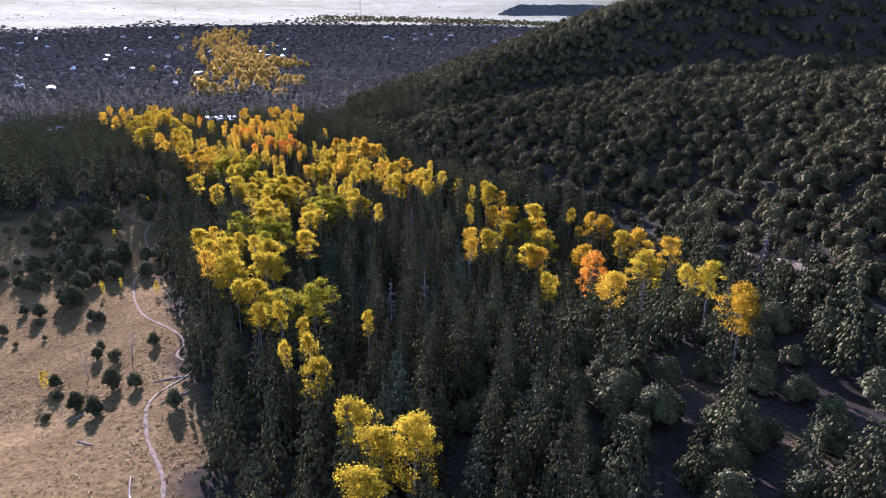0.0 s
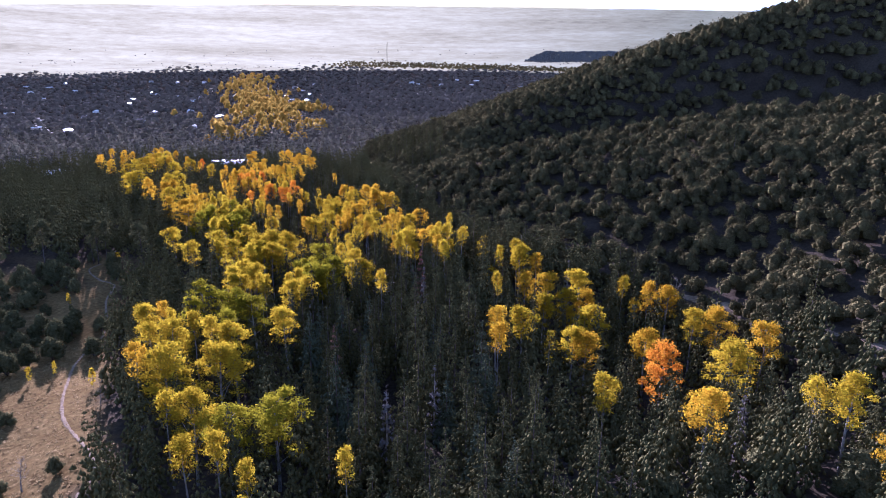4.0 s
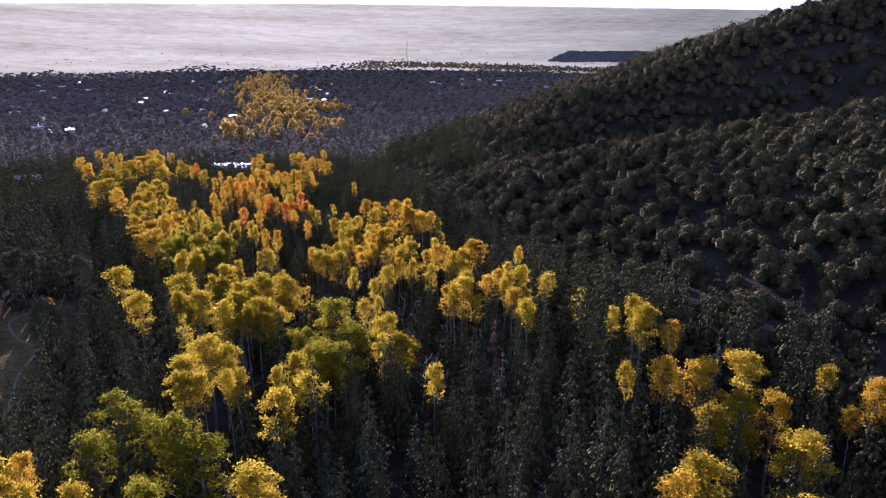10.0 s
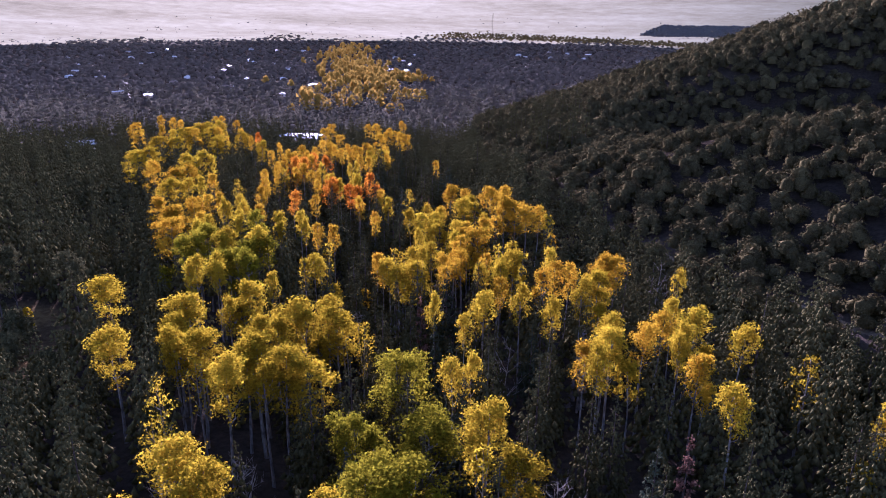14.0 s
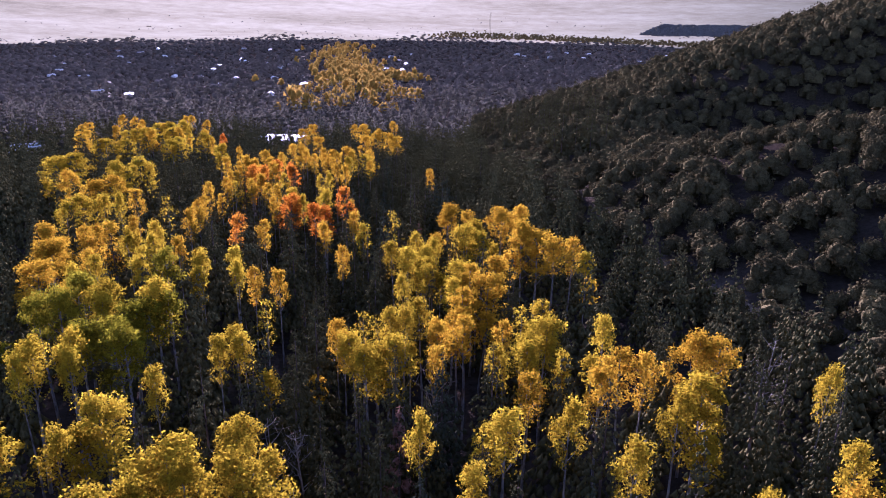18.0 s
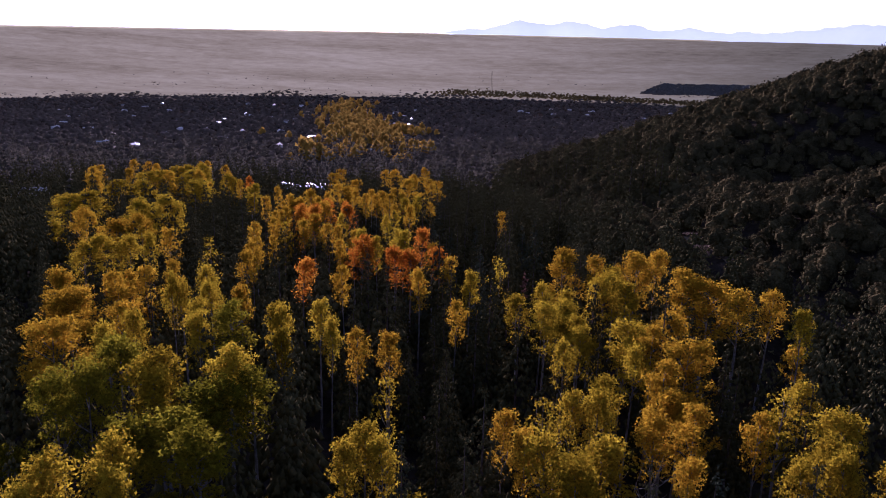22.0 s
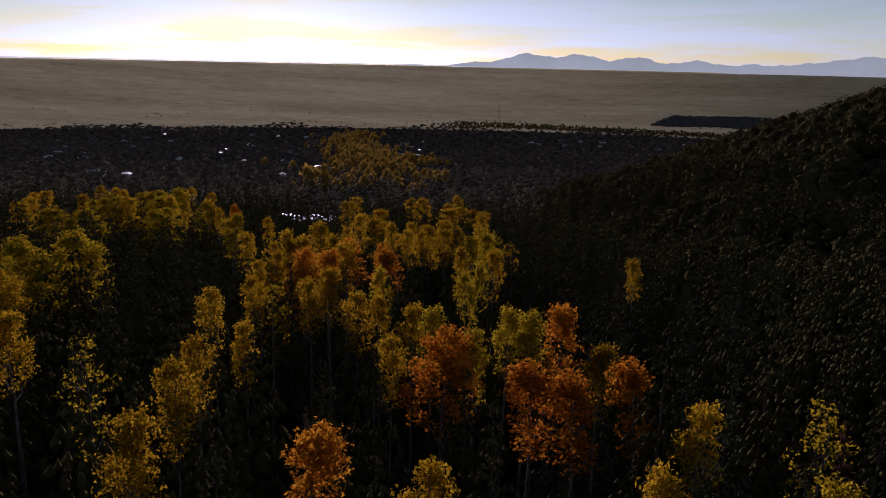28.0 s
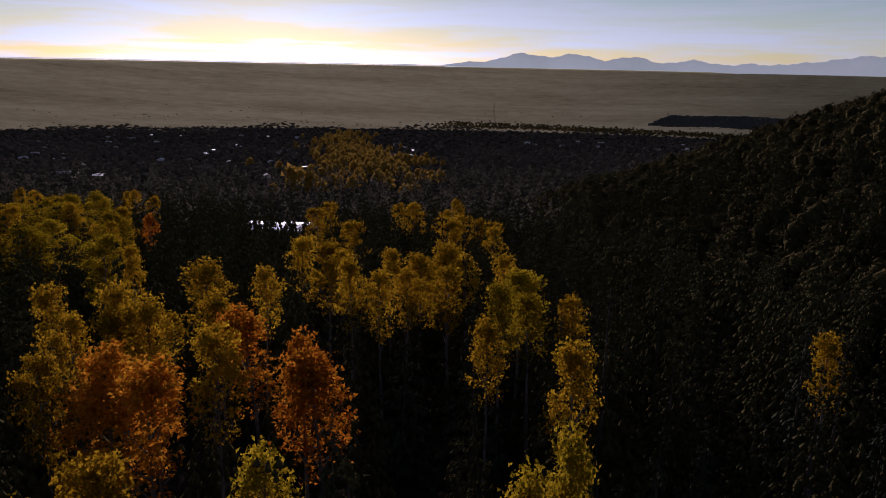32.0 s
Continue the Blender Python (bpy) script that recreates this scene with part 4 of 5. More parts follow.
for i, (kind, (spots, label)) in enumerate(KINDS.items()):
    models = []
    for b, (wide, low, leaves) in enumerate(((1.5, 0.64, 1600), (2.3, 0.53, 3000), (3.4, 0.4, 4700))):
        build = []
        for k in range(2):
            arrays = aspen_arrays(10 * i + 3 * b + k + 200, 17.0, leaves, wide, low, 0.125)
            build.append((tree_model("aspen_tree", arrays, BARK_PALE, ASPEN[kind], label, "tree", "aspens along the creek"), crown_width(arrays)))
        models.append(build)
    plant_grove(models, rng, spots)
    # younger trees crowded beside them
    beside = [(x + r * math.cos(a), y + r * math.sin(a)) for x, y, wide in spots for a, r in [(rng.uniform(0, 6.28), rng.uniform(1.8, 4.0))] if rng.random() < (0.0 if y < 215 else 0.35 if wide > 3.6 else 0.1)]
    if not beside:
        continue
    beside = on_ground(beside)
    small = [aspen_arrays(10 * i + k + 5, 15.5, 700, 2.0, 0.62, 0.22) for k in range(2)]
    pick, spin, size = rng.integers(2, size=len(beside)), rng.uniform(0, 6.28, len(beside)), rng.uniform(0.7, 0.98, len(beside))
    for which, name, mat, text in ((0, "young_trunks", BARK_PALE, "slender pale trunks of crowded aspens"), (1, "young_aspens", ASPEN[kind], "crowded aspens in " + kind + " autumn leaf")):
        v, f = joined([scatter(small[k][which], beside[pick == k], spin[pick == k], size[pick == k]) for k in range(2) if (pick == k).any()])
        tagged(new(name, mesh_of(name, v, f, None, mat, True)), text, "trees", "", "stuff")
models = [tree_model("aspen_tree", aspen_arrays(70 + k, 17, 300, 1.8, 0.5, 0.15), BARK_PALE, ASPEN["yellow"], "half-bare aspen holding only a few yellow leaves", "tree", "aspens along the creek") for k in range(2)]
plant(models, rng, SPARSE, 0.95, 1.1)
aspens = np.array([p[:2] for p in YELLOW + LIME + GOLD + ORANGE + SPARSE + RED + GREY + BARE], float)

# junipers on the meadow
JUNIPERS = [(-133, 196), (-101, 165), (-54, 117), (-48, 115), (-54, 136), (-35, 105), (-103, 152), (-58, 110), (-70, 122), (-83, 160), (-123, 203), (-118, 204), (-115, 207), (-102, 212), (-125, 211), (-140, 231), (-139, 255), (-114, 258), (-97, 220), (-95, 229), (-153, 246), (-167, 250), (-51, 105), (-107, 167), (-67, 134)]
models = [tree_model("juniper_tree", round_arrays(20 + k, 4.6, 2.0, 11, 700, 0.22, 0.84), BARK_DARK, JUNIPER, "low rounded dark green juniper on dry grass", "tree", "junipers on the meadow") for k in range(3)]
plant(models, rng, JUNIPERS, 0.7, 1.25)

# bushes, saplings, dead poles and logs on the meadow
g = np.random.default_rng(31)
spots = np.concatenate([g.normal(size=(46, 2)) * [13, 13] + [-121, 208], g.normal(size=(40, 2)) * [14, 12] + [-140, 231], g.normal(size=(7, 2)) * [16, 18] + [-97, 162], g.normal(size=(5, 2)) * [8, 14] + [-54, 122]])
spots = spots[(in_meadow(spots[:, 0], spots[:, 1]) > 0.5) & (way_off(TRAIL, spots[:, 0], spots[:, 1]) > 2)]
spots = spots[spaced(g, spots, 2.2)]
bushes = [tree_model("bush", round_arrays(140 + k, 1.7, 1.25, 7, 240, 0.2, 0.86), BARK_DARK, JUNIPER, "small rounded dark bush on the dry meadow", "bush", "bushes on the meadow") for k in range(3)]
plant(bushes, g, spots, 0.6, 1.5)
spots = np.concatenate([g.normal(size=(34, 2)) * [9, 16] + [-103, 206], g.normal(size=(34, 2)) * [12, 12] + [-128, 247]])
spots = spots[(way_off(TRAIL, spots[:, 0], spots[:, 1]) > 3.2)]
plant(models, g, spots[spaced(g, spots, 3.5)], 0.9, 1.7)
SAPLINGS = [(-92, 182), (-73, 177), (-89, 187), (-116, 235), (-100, 178), (-71, 120), (-57, 175), (-120, 270)]
young = [tree_model("sapling", aspen_arrays(146 + k, 17, 420, 3.0, 0.2, 0.5), BARK_PALE, ASPEN["yellow"], "small yellow aspen sapling on the dry meadow", "tree", "saplings on the meadow") for k in range(2)]
plant(young, g, SAPLINGS, 0.22, 0.34)
poles = [tree_model("dead_tree", bare_arrays(150 + k, 8, 24), BARK_GREY, BARK_GREY, "thin dead grey tree standing on the meadow", "tree", "dead trees on the meadow", "branchwork") for k in range(2)]
plant(poles, g, [(-64, 124), (-57, 132), (-42, 132), (-63, 164), (-119, 206), (-127, 201)], 0.7, 1.1)
for k in range(5):
    s = TRAIL[1 + k % 9] + g.normal(size=2) * 7 - [4, 0]
    a, r = g.uniform(0, 6.28), g.uniform(1.6, 3.6)
    hs = np.linspace(-1, 1, 5)
    xy = s + np.outer(hs * r, [math.cos(a), math.sin(a)]) + g.normal(size=(5, 2)) * 0.05
    wv, wf = limb(np.column_stack([xy, ground_z(xy[:, 0], xy[:, 1]) + 0.1]), 0.12 - 0.04 * hs, 7)
    ends = np.array([[7 * 0 + q for q in (0, 2, 4, 6)], [28 + q for q in (0, 2, 4, 6)]])
    tagged(new("log", mesh_of("log", wv, np.concatenate([wf, ends]), None, BARK_GREY, True)), "weathered grey fallen log on the dry grass", "log", "logs on the meadow")

# conifers: the zone along the creek
cand = np.column_stack([rng.uniform(-330, 130, 40000), rng.uniform(-30, 640, 40000)])
cu, cw = uw(cand)
foot_w = np.interp(cu, [0, 100, 150, 235, 322, 400, 520, 700], [150, 140, 130, 108, 72, 50, 40, 40])
edge_x = np.interp(cand[:, 1], MEADOW_EDGE[:, 1], MEADOW_EDGE[:, 0])
ok = (in_meadow(cand[:, 0] - 2, cand[:, 1]) < 0.05) & (in_meadow(cand[:, 0], cand[:, 1]) < 0.05) & (cw < foot_w) & (in_clearing(cand[:, 0], cand[:, 1]) < 0.05)
ok &= (way_off(ROAD, cand[:, 0], cand[:, 1]) > 1.4) & ~((cw > 60) & (cu < 118) & (rng.random(len(cand)) > 0.06))
ok &= ~((cand[:, 0] < edge_x - 2) & (cand[:, 1] < 300) & (rng.random(len(cand)) > 0.3))
cand = cand[ok]
gap = np.where(np.hypot(cand[:, 0] + 20, cand[:, 1] - 200) < 280, 5.3, 5.6)
cand = cand[spaced(rng, cand, gap)]
near = np.min(np.hypot(cand[:, None, 0] - aspens[None, :, 0], cand[:, None, 1] - aspens[None, :, 1]), axis=1)
cand = cand[near > 2.4]
order = np.argsort([way_off(np.array([(25, 40), (5, 160), (-45, 260), (-85, 380), (-112, 440)], float), x, y) for x, y in cand])
nearest, rest = cand[order[:290]], cand[order[290:]]
models = [tree_model("fir_tree", fir_arrays(30 + k, 17 + k, 16 + k % 2, 8, 5, 3.5 + 0.35 * k, 1.0, 0.12, 0.95, 4, 0.4), BARK_DARK, FIR, "tall dark green fir in the creek woods", "tree", "firs along the creek") for k in range(4)]
tall = np.array(TALL_FIRS, float)
clear_ = np.min(np.hypot(nearest[:, None, 0] - tall[None, :, 0], nearest[:, None, 1] - tall[None, :, 1]), axis=1)
nearest = nearest[clear_ > 3.6]
models += [tree_model("fir_tree", fir_arrays(40, 16.5, 16, 8, 5, 3.6, 1.0, 0.12, 0.95, 4, 0.4), BARK_DARK, FIR_BLUE, "blue-green fir in the creek woods", "tree", "firs along the creek")]
plant(models, rng, nearest, 0.78, 1.18)
plant(models[:4], rng, TALL_FIRS, 0.98, 1.14)
red = [tree_model("fir_tree", fir_arrays(50 + k, 15.5, 11, 6, 14, 2.5, 0.85, 0.2), BARK_DARK, FIR_RED, "dying fir with rust-red needles", "tree", "dying firs") for k in range(2)]
plant(red, rng, RED, 0.9, 1.1)
grey = [tree_model("fir_tree", fir_arrays(60 + k, 15, 11, 6, 9, 2.1, 0.75, 0.14), BARK_GREY, FIR_GREY, "dead grey fir with bare twigs", "tree", "dying firs") for k in range(2)]
plant(grey, rng, GREY, 0.9, 1.1)
bare = [tree_model("bare_tree", bare_arrays(65 + k, 13), BARK_GREY, BARK_GREY, "leafless aspen with pale grey branches", "tree", "bare trees", "branchwork") for k in range(2)]
plant(bare, rng, BARE, 0.9, 1.1)

# oaks and pinyons on the open slope by the path
spots = np.column_stack([rng.uniform(0, 140, 3000), rng.uniform(25, 175, 3000)])
su, sw = uw(spots)
spots = spots[(sw > 28) & (sw < 150) & (su < 128) & (in_clearing(spots[:, 0], spots[:, 1]) < 0.35)]
spots = spots[spaced(rng, spots, 4.9)]
models = [tree_model("oak_tree", round_arrays(24 + k, 6.4, 3.5, 13, 620, 0.29, 0.84), BARK_DARK, JUNIPER, "broad olive green oak on the dry slope", "tree", "oaks on the slope") for k in range(3)]
plant(models, rng, spots[:160], 0.7, 1.25)
plant(models, rng, [(46, 110), (37, 105), (52, 104), (29, 112)], 1.3, 1.45)

# a stand of tall firs beyond the aspens
spots = np.concatenate([g.normal(size=(n_, 2)) * 9 + c for n_, c in ((9, (-70, 552)), (10, (-50, 493)), (10, (-63, 604)), (9, (-75, 641)), (10, (-105, 642)))])
stand = [tree_model("fir_tree", fir_arrays(160 + k, 21, 11, 6, 9, 3.6, 1.0, 0.42), BARK_DARK, FIR, "tall dark fir in a stand beyond the aspens", "tree", "firs beyond the aspens") for k in range(2)]
plant(stand, g, spots[spaced(g, spots, 3.5)], 0.8, 1.1)

# firs along the crest of the spur
RIDGE = [(86, 384), (94, 355), (97, 343), (150, 332), (170, 318), (156, 319), (127, 338)]
crest = [tree_model("fir_tree", fir_arrays(36 + k, 12, 9, 5, 12, 2.4, 1.0, 0.26), BARK_DARK, FIR, "lone fir standing above the scrub on the ridge", "tree", "firs on the ridge") for k in range(2)]
plant(crest, rng, RIDGE, 0.8, 1.15)
# tall pines at the meadow's edge
PINES = [(-131, 273), (-149, 250), (-156, 293), (-129, 273), (-127, 275), (-114, 276), (-140, 260)]
pines = [tree_model("pine_tree", aspen_arrays(45 + k, 17.5, 1500, 3.4, 0.35, 0.27), BARK_DARK, JUNIPER, "tall open-crowned pine at the edge of the meadow", "tree", "pines by the meadow") for k in range(2)]
plant(pines, rng, PINES, 0.85, 1.1)

# where the houses stand, so that the woods leave them room
h_ = np.random.default_rng(21)
hx = np.column_stack([h_.uniform(-1500, -250, 400), h_.uniform(860, 2500, 400)])
ha, hd = np.arctan2(EYE0[0] - hx[:, 0], hx[:, 1] - EYE0[1]), np.hypot(hx[:, 0] - EYE0[0], hx[:, 1] - EYE0[1])
hx = hx[(ha > 0.28) & (ha < 0.72) & (hd > 750) & (hd < 2500)]
hx = hx[spaced(h_, hx, 46)][:60]
hx = np.concatenate([hx, np.column_stack([h_.uniform(-420, 60, 14), h_.uniform(2300, 2750, 14)])])
YARDS = np.concatenate([hx, [(-226, 622), (-222, 606), (-217, 590), (-299, 502), (-292, 490)]])


def off_yards(p, room):
    return np.min(np.hypot(p[:, None, 0] - YARDS[None, :, 0], p[:, None, 1] - YARDS[None, :, 1]), axis=1) > room


rest = rest[off_yards(rest, 17)]
# the other conifers of the creek woods, beyond counting
away = way_off(np.array([(25, 40), (5, 160), (-45, 260), (-85, 380), (-112, 440)], float), rest[:, 0], rest[:, 1])
lods = [fir_arrays(80 + k, 17.5, 14, 7, 0, 3.5 + 0.3 * k, 1.0, 0.13, 1.05, 3, 0.4) for k in range(3)] + [fir_arrays(84 + k, 17.5, 11, 6, 0, 3.5 + 0.3 * k, 1.0, 0.2, 1.15, 2) for k in range(3)]
pick = rng.integers(3, size=len(rest)) + np.where(away < 75, 0, 3)
sets = []
for k in range(6):
    own = pick == k
    spin = rng.uniform(0, 6.28, own.sum())
    sets.append(scatter(lods[k][1], on_ground(rest[own]), spin, rng.uniform(0.7, 1.2, own.sum())))
v, f = joined(sets)
tagged(new("creek_woods", mesh_of("creek_woods", v, f, None, FIR, True)), "dense dark green fir woods filling the valley floor", "woods", "", "stuff")

# ---- the scrub on the hill ----
cand = np.column_stack([rng.uniform(-190, 520, 90000), rng.uniform(20, 1250, 90000)])
cu, cw = uw(cand)
foot_w = np.interp(cu, [0, 100, 150, 235, 322, 400, 520, 700, 860, 1100, 1500], [150, 145, 128, 100, 70, 48, 40, 40, 50, 120, 240])
ok = (cw > foot_w) & (cu > 20) & (way_off(ROAD, cand[:, 0], cand[:, 1]) > 1.5) & (in_clearing(cand[:, 0], cand[:, 1]) < 0.3)
cand, cu, cw = cand[ok], cu[ok], cw[ok]
gap = 5.2 + np.clip((cu - 430) / 150, 0, 2.2) + np.clip((cw - 200) / 80, 0, 1.4)
keep = spaced(rng, cand, gap)
cand, cu, gap = cand[keep], cu[keep], gap[keep]
lods = [round_arrays(90 + k, 4.6, 3.2, 6, 150, 0.26, 0.78) for k in range(5)]
few = [round_arrays(95 + k, 4.6, 3.2, 4, 56, 0.34, 0.8) for k in range(3)]
sets = []
near = (cu < 430) & (cand[:, 0] < 190)
for group, models in ((near, lods), (~near, few)):
    idx = np.nonzero(group)[0]
    pick = rng.integers(len(models), size=len(idx))
    for k, mdl in enumerate(models):
        j = idx[pick == k]
        sets.append(scatter(mdl[1], on_ground(cand[j]) - [0, 0, 0.3], rng.uniform(0, 6.28, len(j)), rng.uniform(0.65, 1.15, len(j)) * gap[j] / 3.5, rng.uniform(0.75, 1.15, len(j))))
v, f = joined(sets)
tagged(new("hill_scrub", mesh_of("hill_scrub", v, f, None, SHRUB, True)), "rounded dark green oak and juniper scrub covering the hillside", "scrub", "", "stuff")

# ---- far woods of the fan ----
az = rng.uniform(-0.4, 0.92, 60000)
dd = np.sqrt(rng.uniform(330**2, 3150**2, 60000)) ** 1.0
dd = 330 * (3150 / 330) ** rng.uniform(0, 1, 60000) ** 0.62
cand = np.column_stack([EYE0[0] - dd * np.sin(az), EYE0[1] + dd * np.cos(az)])
cu, cw = uw(cand)
foot_w = np.interp(cu, [0, 100, 150, 235, 322, 400, 520, 700, 860, 1100, 1500], [95, 95, 110, 100, 70, 48, 40, 40, 50, 120, 240])
dry = 120 * np.sin(az * 31) + 60 * np.sin(az * 77 + dd / 130)
ok = (cu > 0) & ((cw < foot_w) | (cu > 1150)) & ((cu > 560) | (cw < -190)) & (dd < 2950 + dry * (rng.random(60000) + 0.2))
ok &= in_meadow(cand[:, 0], cand[:, 1]) < 0.1
cand, dd = cand[ok], dd[ok]
gap = 5.5 + dd * 0.0040
keep = spaced(rng, cand, gap)
keep = keep[off_yards(cand[keep], 18)]
cand, dd, gap = cand[keep], dd[keep], gap[keep]
blob = [round_arrays(100 + k, 4.6, 3.6, 1, 6, 0.5, 1.1) for k in range(3)]
cone = [fir_arrays(110 + k, 12, 4, 4, 2, 3.0, 1.0, 0.5, 1.3) for k in range(2)]
sets, firs = [], []
pick = np.where(rng.random(len(cand)) < np.clip(1.3 - dd / 900, 0, 0.55), 3, 0) + rng.integers(3, size=len(cand))
for k, mdl in enumerate(blob + cone + cone[:1]):
    j = np.nonzero(pick == k)[0]
    if len(j):
        (firs if k > 2 else sets).append(scatter(mdl[1], np.column_stack([cand[j], sheet_z(cand[j, 0], cand[j, 1]) - 0.3]), rng.uniform(0, 6.28, len(j)), rng.uniform(0.8, 1.25, len(j)) * gap[j] / 5.2, np.interp(dd[j], [300, 700, 3000], [0.9, 0.75, 0.36])))
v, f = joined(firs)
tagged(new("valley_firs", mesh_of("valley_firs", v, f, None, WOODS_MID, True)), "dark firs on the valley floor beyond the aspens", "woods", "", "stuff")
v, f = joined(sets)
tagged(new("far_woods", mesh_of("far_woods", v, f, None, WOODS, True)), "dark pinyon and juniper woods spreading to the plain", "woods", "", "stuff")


# ---- golden trees along the creek beyond the grove, and by the plain ----
def golden(name, line, count, spread, size, label, seed, mat):
    g = np.random.default_rng(seed)
    pts = smooth_line(np.array(line, float), 12)
    pick = pts[g.integers(len(pts), size=count)] + g.normal(size=(count, 2)) * spread
    pick = pick[spaced(g, pick, size * 0.9)]
    models = [round_arrays(130 + seed + k, 9.0, 3.6, 4, 56, 1.0, 0.95) for k in range(3)]
    which = g.integers(3, size=len(pick))
    sets = []
    for k in range(3):
        q = pick[which == k]
        if len(q):
            sets.append(scatter(models[k][1], np.column_stack([q, sheet_z(q[:, 0], q[:, 1])]), g.uniform(0, 6.28, len(q)), g.uniform(0.7, 1.2, len(q)) * size / 7, g.uniform(0.9, 1.4, len(q)) * (0.55 if mat is WOODS_DULL else 1.0)))
    v, f = joined(sets)
    tagged(new(name, mesh_of(name, v, f, None, mat, True)), label, "trees", "", "stuff")


golden("creek_cottonwoods", [(-351, 901), (-340, 993), (-353, 1104), (-480, 1400), (-507, 1513), (-650, 1830), (-815, 2178), (-1010, 2700)], 420, 40, 12, "golden cottonwoods winding along the creek", 1, WOODS_GOLD)
golden("side_cottonwoods", [(-519, 1639), (-460, 1480), (-430, 1510), (-396, 1512)], 90, 26, 12, "golden cottonwoods on a side stream", 2, WOODS_GOLD)
golden("plain_cottonwoods", [(EYE0[0] - d * math.sin(a), EYE0[1] + d * math.cos(a)) for a, d in ((0.24, 3090), (0.16, 3070), (0.08, 3050), (0.02, 3030), (-0.07, 3010), (-0.14, 3000))], 2600, 36, 11, "dull golden line of trees where the plain begins", 3, WOODS_DULL)

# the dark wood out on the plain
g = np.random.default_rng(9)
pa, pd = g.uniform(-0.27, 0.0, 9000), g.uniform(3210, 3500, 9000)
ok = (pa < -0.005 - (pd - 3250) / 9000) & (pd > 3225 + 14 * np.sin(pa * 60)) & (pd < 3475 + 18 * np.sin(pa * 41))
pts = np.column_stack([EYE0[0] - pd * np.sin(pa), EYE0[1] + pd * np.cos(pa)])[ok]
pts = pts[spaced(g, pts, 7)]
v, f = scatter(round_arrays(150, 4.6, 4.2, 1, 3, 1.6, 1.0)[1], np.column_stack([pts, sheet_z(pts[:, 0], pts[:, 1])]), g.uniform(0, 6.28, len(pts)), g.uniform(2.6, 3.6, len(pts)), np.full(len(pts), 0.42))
tagged(new("plain_wood", mesh_of("plain_wood", v, f, None, WOODS_HAZED)), "dark patch of pinyon wood out on the plain", "woods", "", "stuff")

# scattered bushes where the woods thin out into the plain
az2, d2 = g.uniform(-0.2, 0.85, 5200), 2820 + 700 * g.random(5200) ** 1.5 
keep = g.random(5200) < np.exp(-(d2 - 2880) / 230) * np.clip(0.35 + 0.9 * np.sin(az2 * 31 + d2 / 160) * np.sin(az2 * 13 + d2 / 37), 0.02, 1)
pts = np.column_stack([EYE0[0] - d2 * np.sin(az2), EYE0[1] + d2 * np.cos(az2)])[keep]
v, f = scatter(round_arrays(151, 5, 3.2, 2, 4, 1.3, 1.0)[1], np.column_stack([pts, sheet_z(pts[:, 0], pts[:, 1])]), g.uniform(0, 6.28, len(pts)), g.uniform(0.7, 1.7, len(pts)), np.full(len(pts), 0.6))
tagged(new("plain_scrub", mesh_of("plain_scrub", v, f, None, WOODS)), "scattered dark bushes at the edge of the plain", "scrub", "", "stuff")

# roads: the straight one over the plain, and pale lanes between the houses
TRACK = bark_material("pale gravel", (0.36, 0.3, 0.22), (0.5, 0.43, 0.33), 0.4, (1, 1, 1))
# darker than the plain, with the same haze glow painted in
HAZE_ROAD = plain_material("far asphalt with haze glow", 0.72)
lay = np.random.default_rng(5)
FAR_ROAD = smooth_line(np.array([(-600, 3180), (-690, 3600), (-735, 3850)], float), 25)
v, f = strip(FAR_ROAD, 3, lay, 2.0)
tagged(new("far_road", mesh_of("far_road", v, f, None, HAZE_ROAD, True)), "straight dark road running out over the plain", "road", "", "structure")


def lane(line, half):
    v, f = strip(smooth_line(np.array(line, float), 8), half, lay, 1.2)
    tagged(new("lane", mesh_of("lane", v, f, None, TRACK, True)), "pale gravel lane between the trees of the village", "road", "", "structure")


lane([(-697, 1640), (-820, 1900), (-914, 2141), (-971, 2326)], 7)
lane([(-334, 723), (-369, 789), (-420, 850), (-448, 912)], 4)
lane([(-300, 1020), (-350, 1060), (-420, 1080)], 4)
lane([(-637, 993), (-707, 1079), (-860, 1290), (-1092, 1527), (-1250, 1700), (-1403, 1877)], 6)
lane([(-330, 2080), (-300, 2250), (-240, 2330)], 6)

# ---- the village ----


def roof_material(name, col, metal, rough):
    m, n, l = material(name)
    tex = noise_at(n, l, 0.7, 4)
    r = ramp(n, [(0.3, tuple(c * 0.8 for c in col)), (0.7, col)])
    p, out = n.new("ShaderNodeBsdfPrincipled"), n.new("ShaderNodeOutputMaterial")
    l.new(tex.outputs[0], r.inputs[0])
    l.new(r.outputs[0], p.inputs["Base Color"])
    p.inputs["Metallic"].default_value, p.inputs["Roughness"].default_value = metal, rough
    l.new(p.outputs[0], out.inputs[0])
    return m


ROOF_TIN = roof_material("tin roof", (0.62, 0.59, 0.54), 0.35, 0.42)
ROOF_PALE = roof_material("pale sheet roof", (0.5, 0.49, 0.46), 0.0, 0.55)
ROOF_BROWN = roof_material("brown shingle roof", (0.22, 0.16, 0.12), 0.0, 0.8)
WALL_TAN = roof_material("tan plaster", (0.42, 0.33, 0.24), 0.0, 0.9)
WALL_WHITE = roof_material("white plaster", (0.72, 0.70, 0.66), 0.0, 0.9)
PANE = roof_material("dark window pane", (0.03, 0.035, 0.04), 0.0, 0.08)
FRAME = roof_material("window frame", (0.6, 0.58, 0.55), 0.0, 0.6)


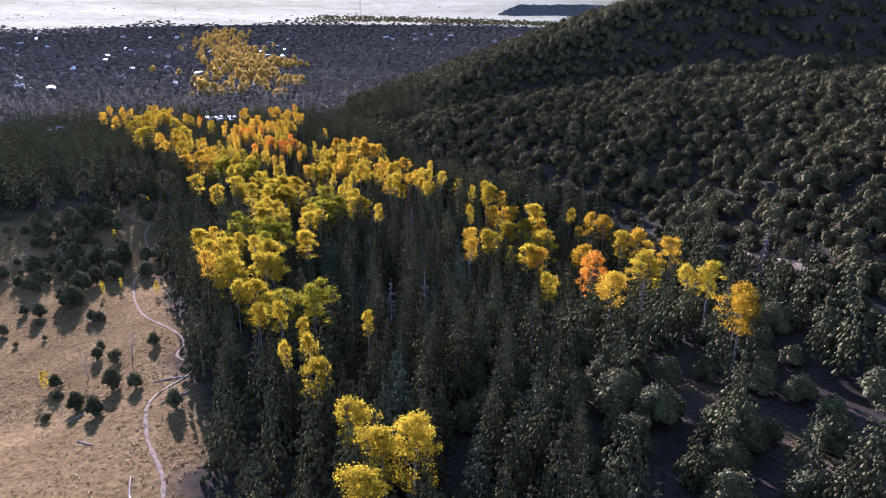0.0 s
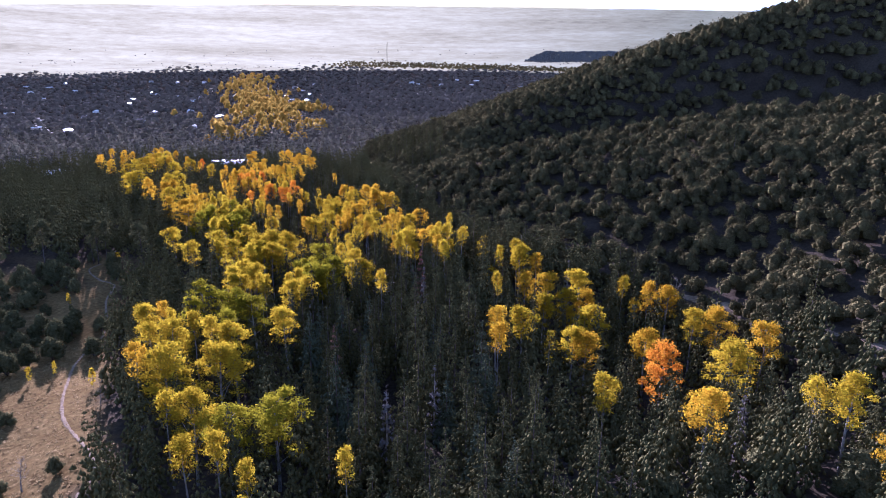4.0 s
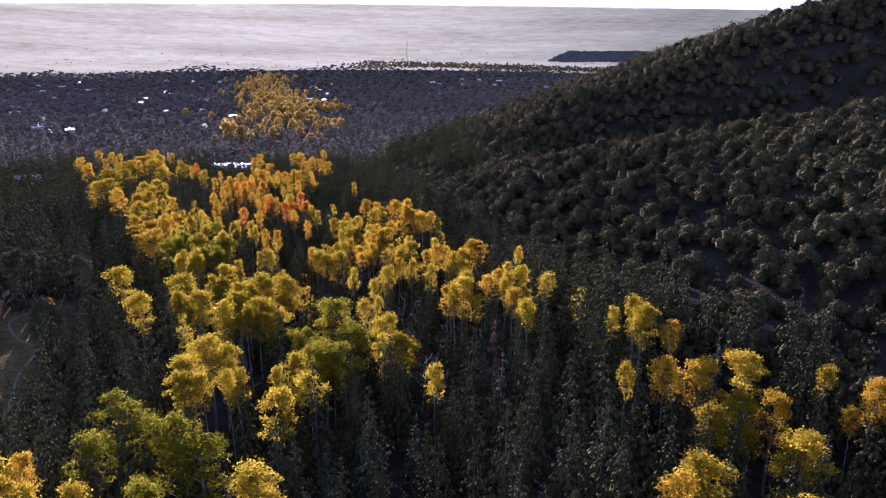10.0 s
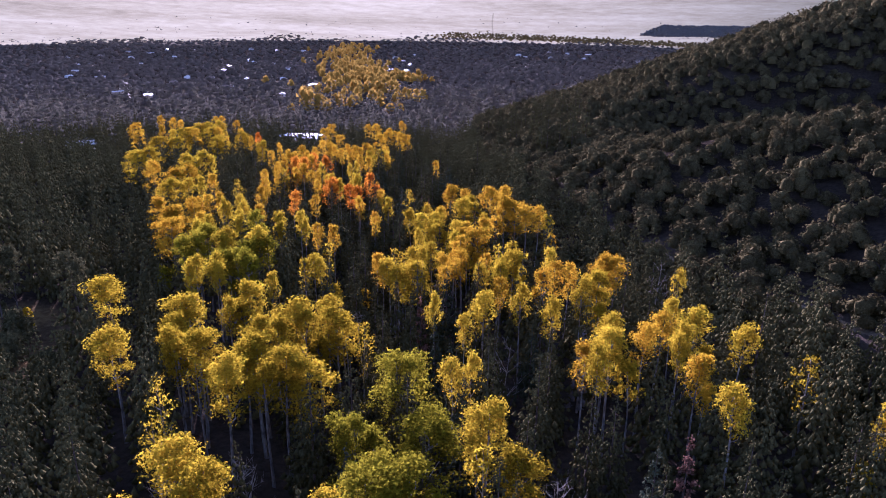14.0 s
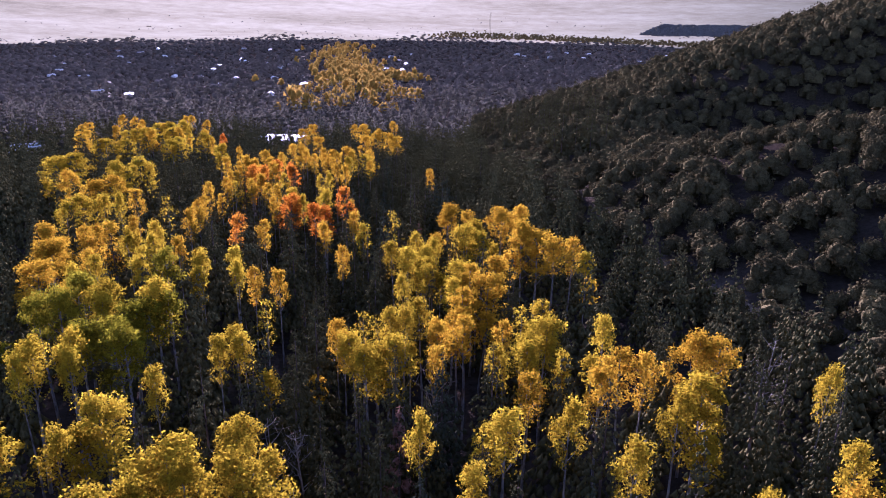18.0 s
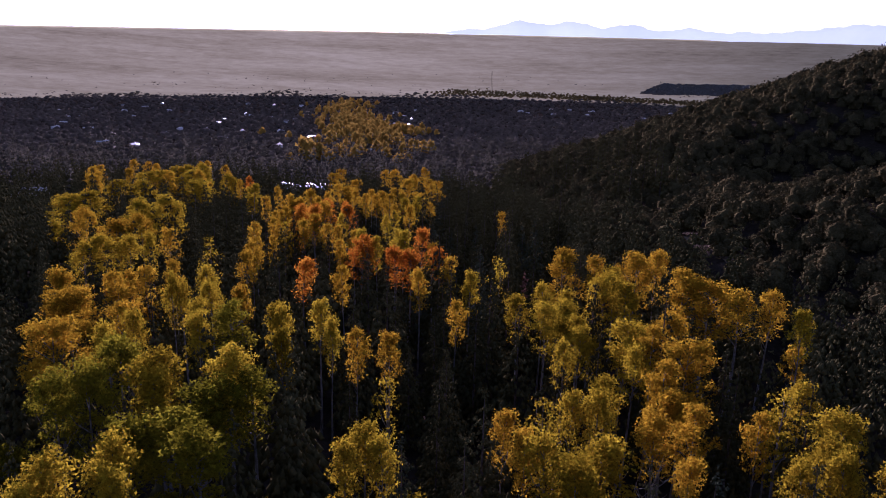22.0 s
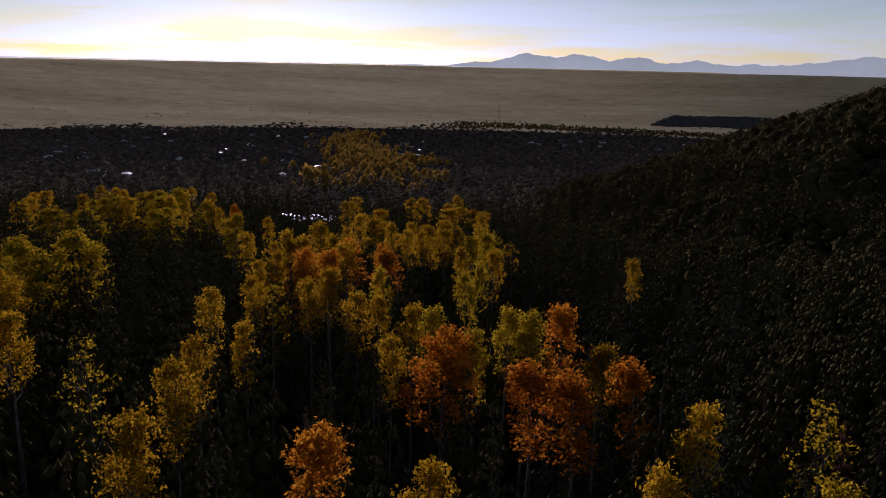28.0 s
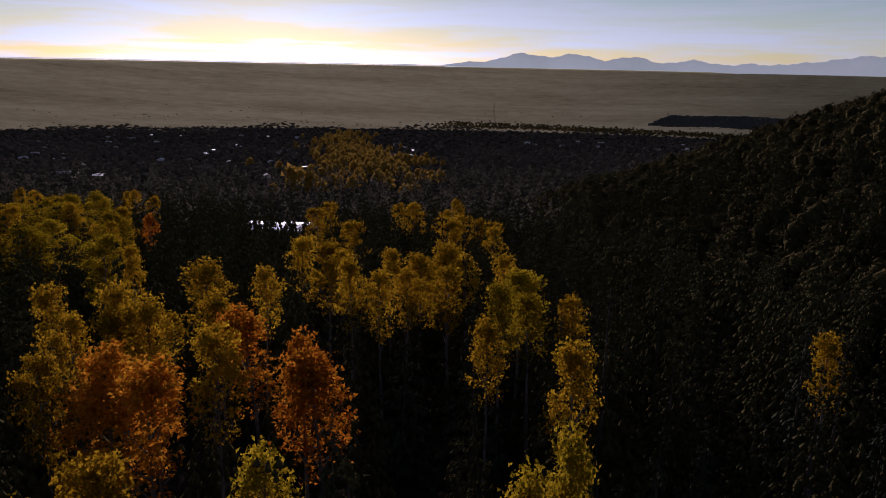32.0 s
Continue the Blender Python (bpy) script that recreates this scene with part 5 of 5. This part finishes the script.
def box(bm, lo, hi):
    r = bmesh.ops.create_cube(bm, size=1)
    for q in r["verts"]:
        q.co = Vector([(a + b) / 2 + c * (b - a) for a, b, c in zip(lo, hi, q.co)])


def from_bm(name, bm, mat):
    me = bpy.data.meshes.new(name)
    bm.to_mesh(me)
    bm.free()
    me.materials.append(mat)
    return me


def house_model(long, deep, high, pitch, wall, roof, label):
    """A house with walls, a pitched roof with eaves, a chimney, a door and windows."""
    top = tagged(new("house"), label, "house", "houses of the village")
    bm = bmesh.new()
    box(bm, (-long / 2, -deep / 2, -1.5), (long / 2, deep / 2, high))
    peak = high + pitch * deep / 2
    ends = [bm.verts.new((s * long / 2, y, z)) for s in (-1, 1) for y, z in ((-deep / 2, high), (deep / 2, high), (0, peak))]
    bm.faces.new(ends[:3])
    bm.faces.new(ends[5:2:-1])
    part("wall", from_bm("wall", bm, wall), top)
    bm = bmesh.new()
    for s in (-1, 1):
        out, edge, e = deep / 2 + 0.6, high - 0.6 * pitch, long / 2 + 0.5
        a = [bm.verts.new(p) for p in ((-e, s * out, edge), (e, s * out, edge), (e, 0, peak + 0.02), (-e, 0, peak + 0.02))]
        b = [bm.verts.new(q.co + Vector((0, 0, 0.22))) for q in a]
        for i in range(4):
            bm.faces.new((a[i], a[(i + 1) % 4], b[(i + 1) % 4], b[i]))
        bm.faces.new(a[::-1])
        bm.faces.new(b)
    roof_ob = part("roof", from_bm("roof", bm, roof), top)
    bm = bmesh.new()
    box(bm, (long * 0.22, 0.6, peak - 1.2), (long * 0.22 + 0.8, 1.4, peak + 0.9))
    part("chimney", from_bm("chimney", bm, wall), roof_ob)
    bm = bmesh.new()
    box(bm, (-0.5, -deep / 2 - 0.06, 0.0), (0.5, -deep / 2 + 0.02, 2.1))
    part("door", from_bm("door", bm, ROOF_BROWN), top)
    for x in (-long * 0.32, -long * 0.16, long * 0.2, long * 0.36):
        bm = bmesh.new()
        box(bm, (x - 0.75, -deep / 2 - 0.05, 0.9), (x + 0.75, -deep / 2 + 0.02, 2.2))
        w_ob = part("window", from_bm("window", bm, FRAME), top)
        bm = bmesh.new()
        box(bm, (x - 0.62, -deep / 2 - 0.07, 1.02), (x + 0.62, -deep / 2 - 0.04, 2.08))
        part("pane", from_bm("pane", bm, PANE), w_ob)
    return top


def put(ob, x, y, turn, lift=0.0, scale=1.0):
    ob.matrix_basis = Matrix.LocRotScale((x, y, float(sheet_z(x, y)) + lift), Euler((0, 0, radians(turn))), (scale,) * 3)


lodge = house_model(34, 15, 4.2, 0.1, WALL_TAN, ROOF_PALE, "long tan lodge with a pale sheet roof among the trees")
put(lodge, -226, 622, 12, 1.0)
cabin = house_model(13, 8, 3.0, 0.6, WALL_TAN, ROOF_TIN, "cabin with a shiny tin roof in the woods")
put(cabin, -299, 502, 30, 1.0)
g = np.random.default_rng(21)
homes = [house_model(14, 9, 3.2, 0.45, WALL_WHITE, ROOF_TIN, "white village house with a shiny tin roof"), house_model(16, 10, 3.0, 0.14, WALL_TAN, ROOF_PALE, "tan village house with a pale roof"), house_model(12, 9, 3.2, 0.5, WALL_WHITE, ROOF_BROWN, "white village house with a brown shingle roof")]
for i, (x, y) in enumerate(hx):
    m = homes[i % 3]
    ob = m if i < 3 else copy_thing(m, Matrix())
    put(ob, x, y, g.uniform(0, 360), 0.8, g.uniform(0.8, 1.15))
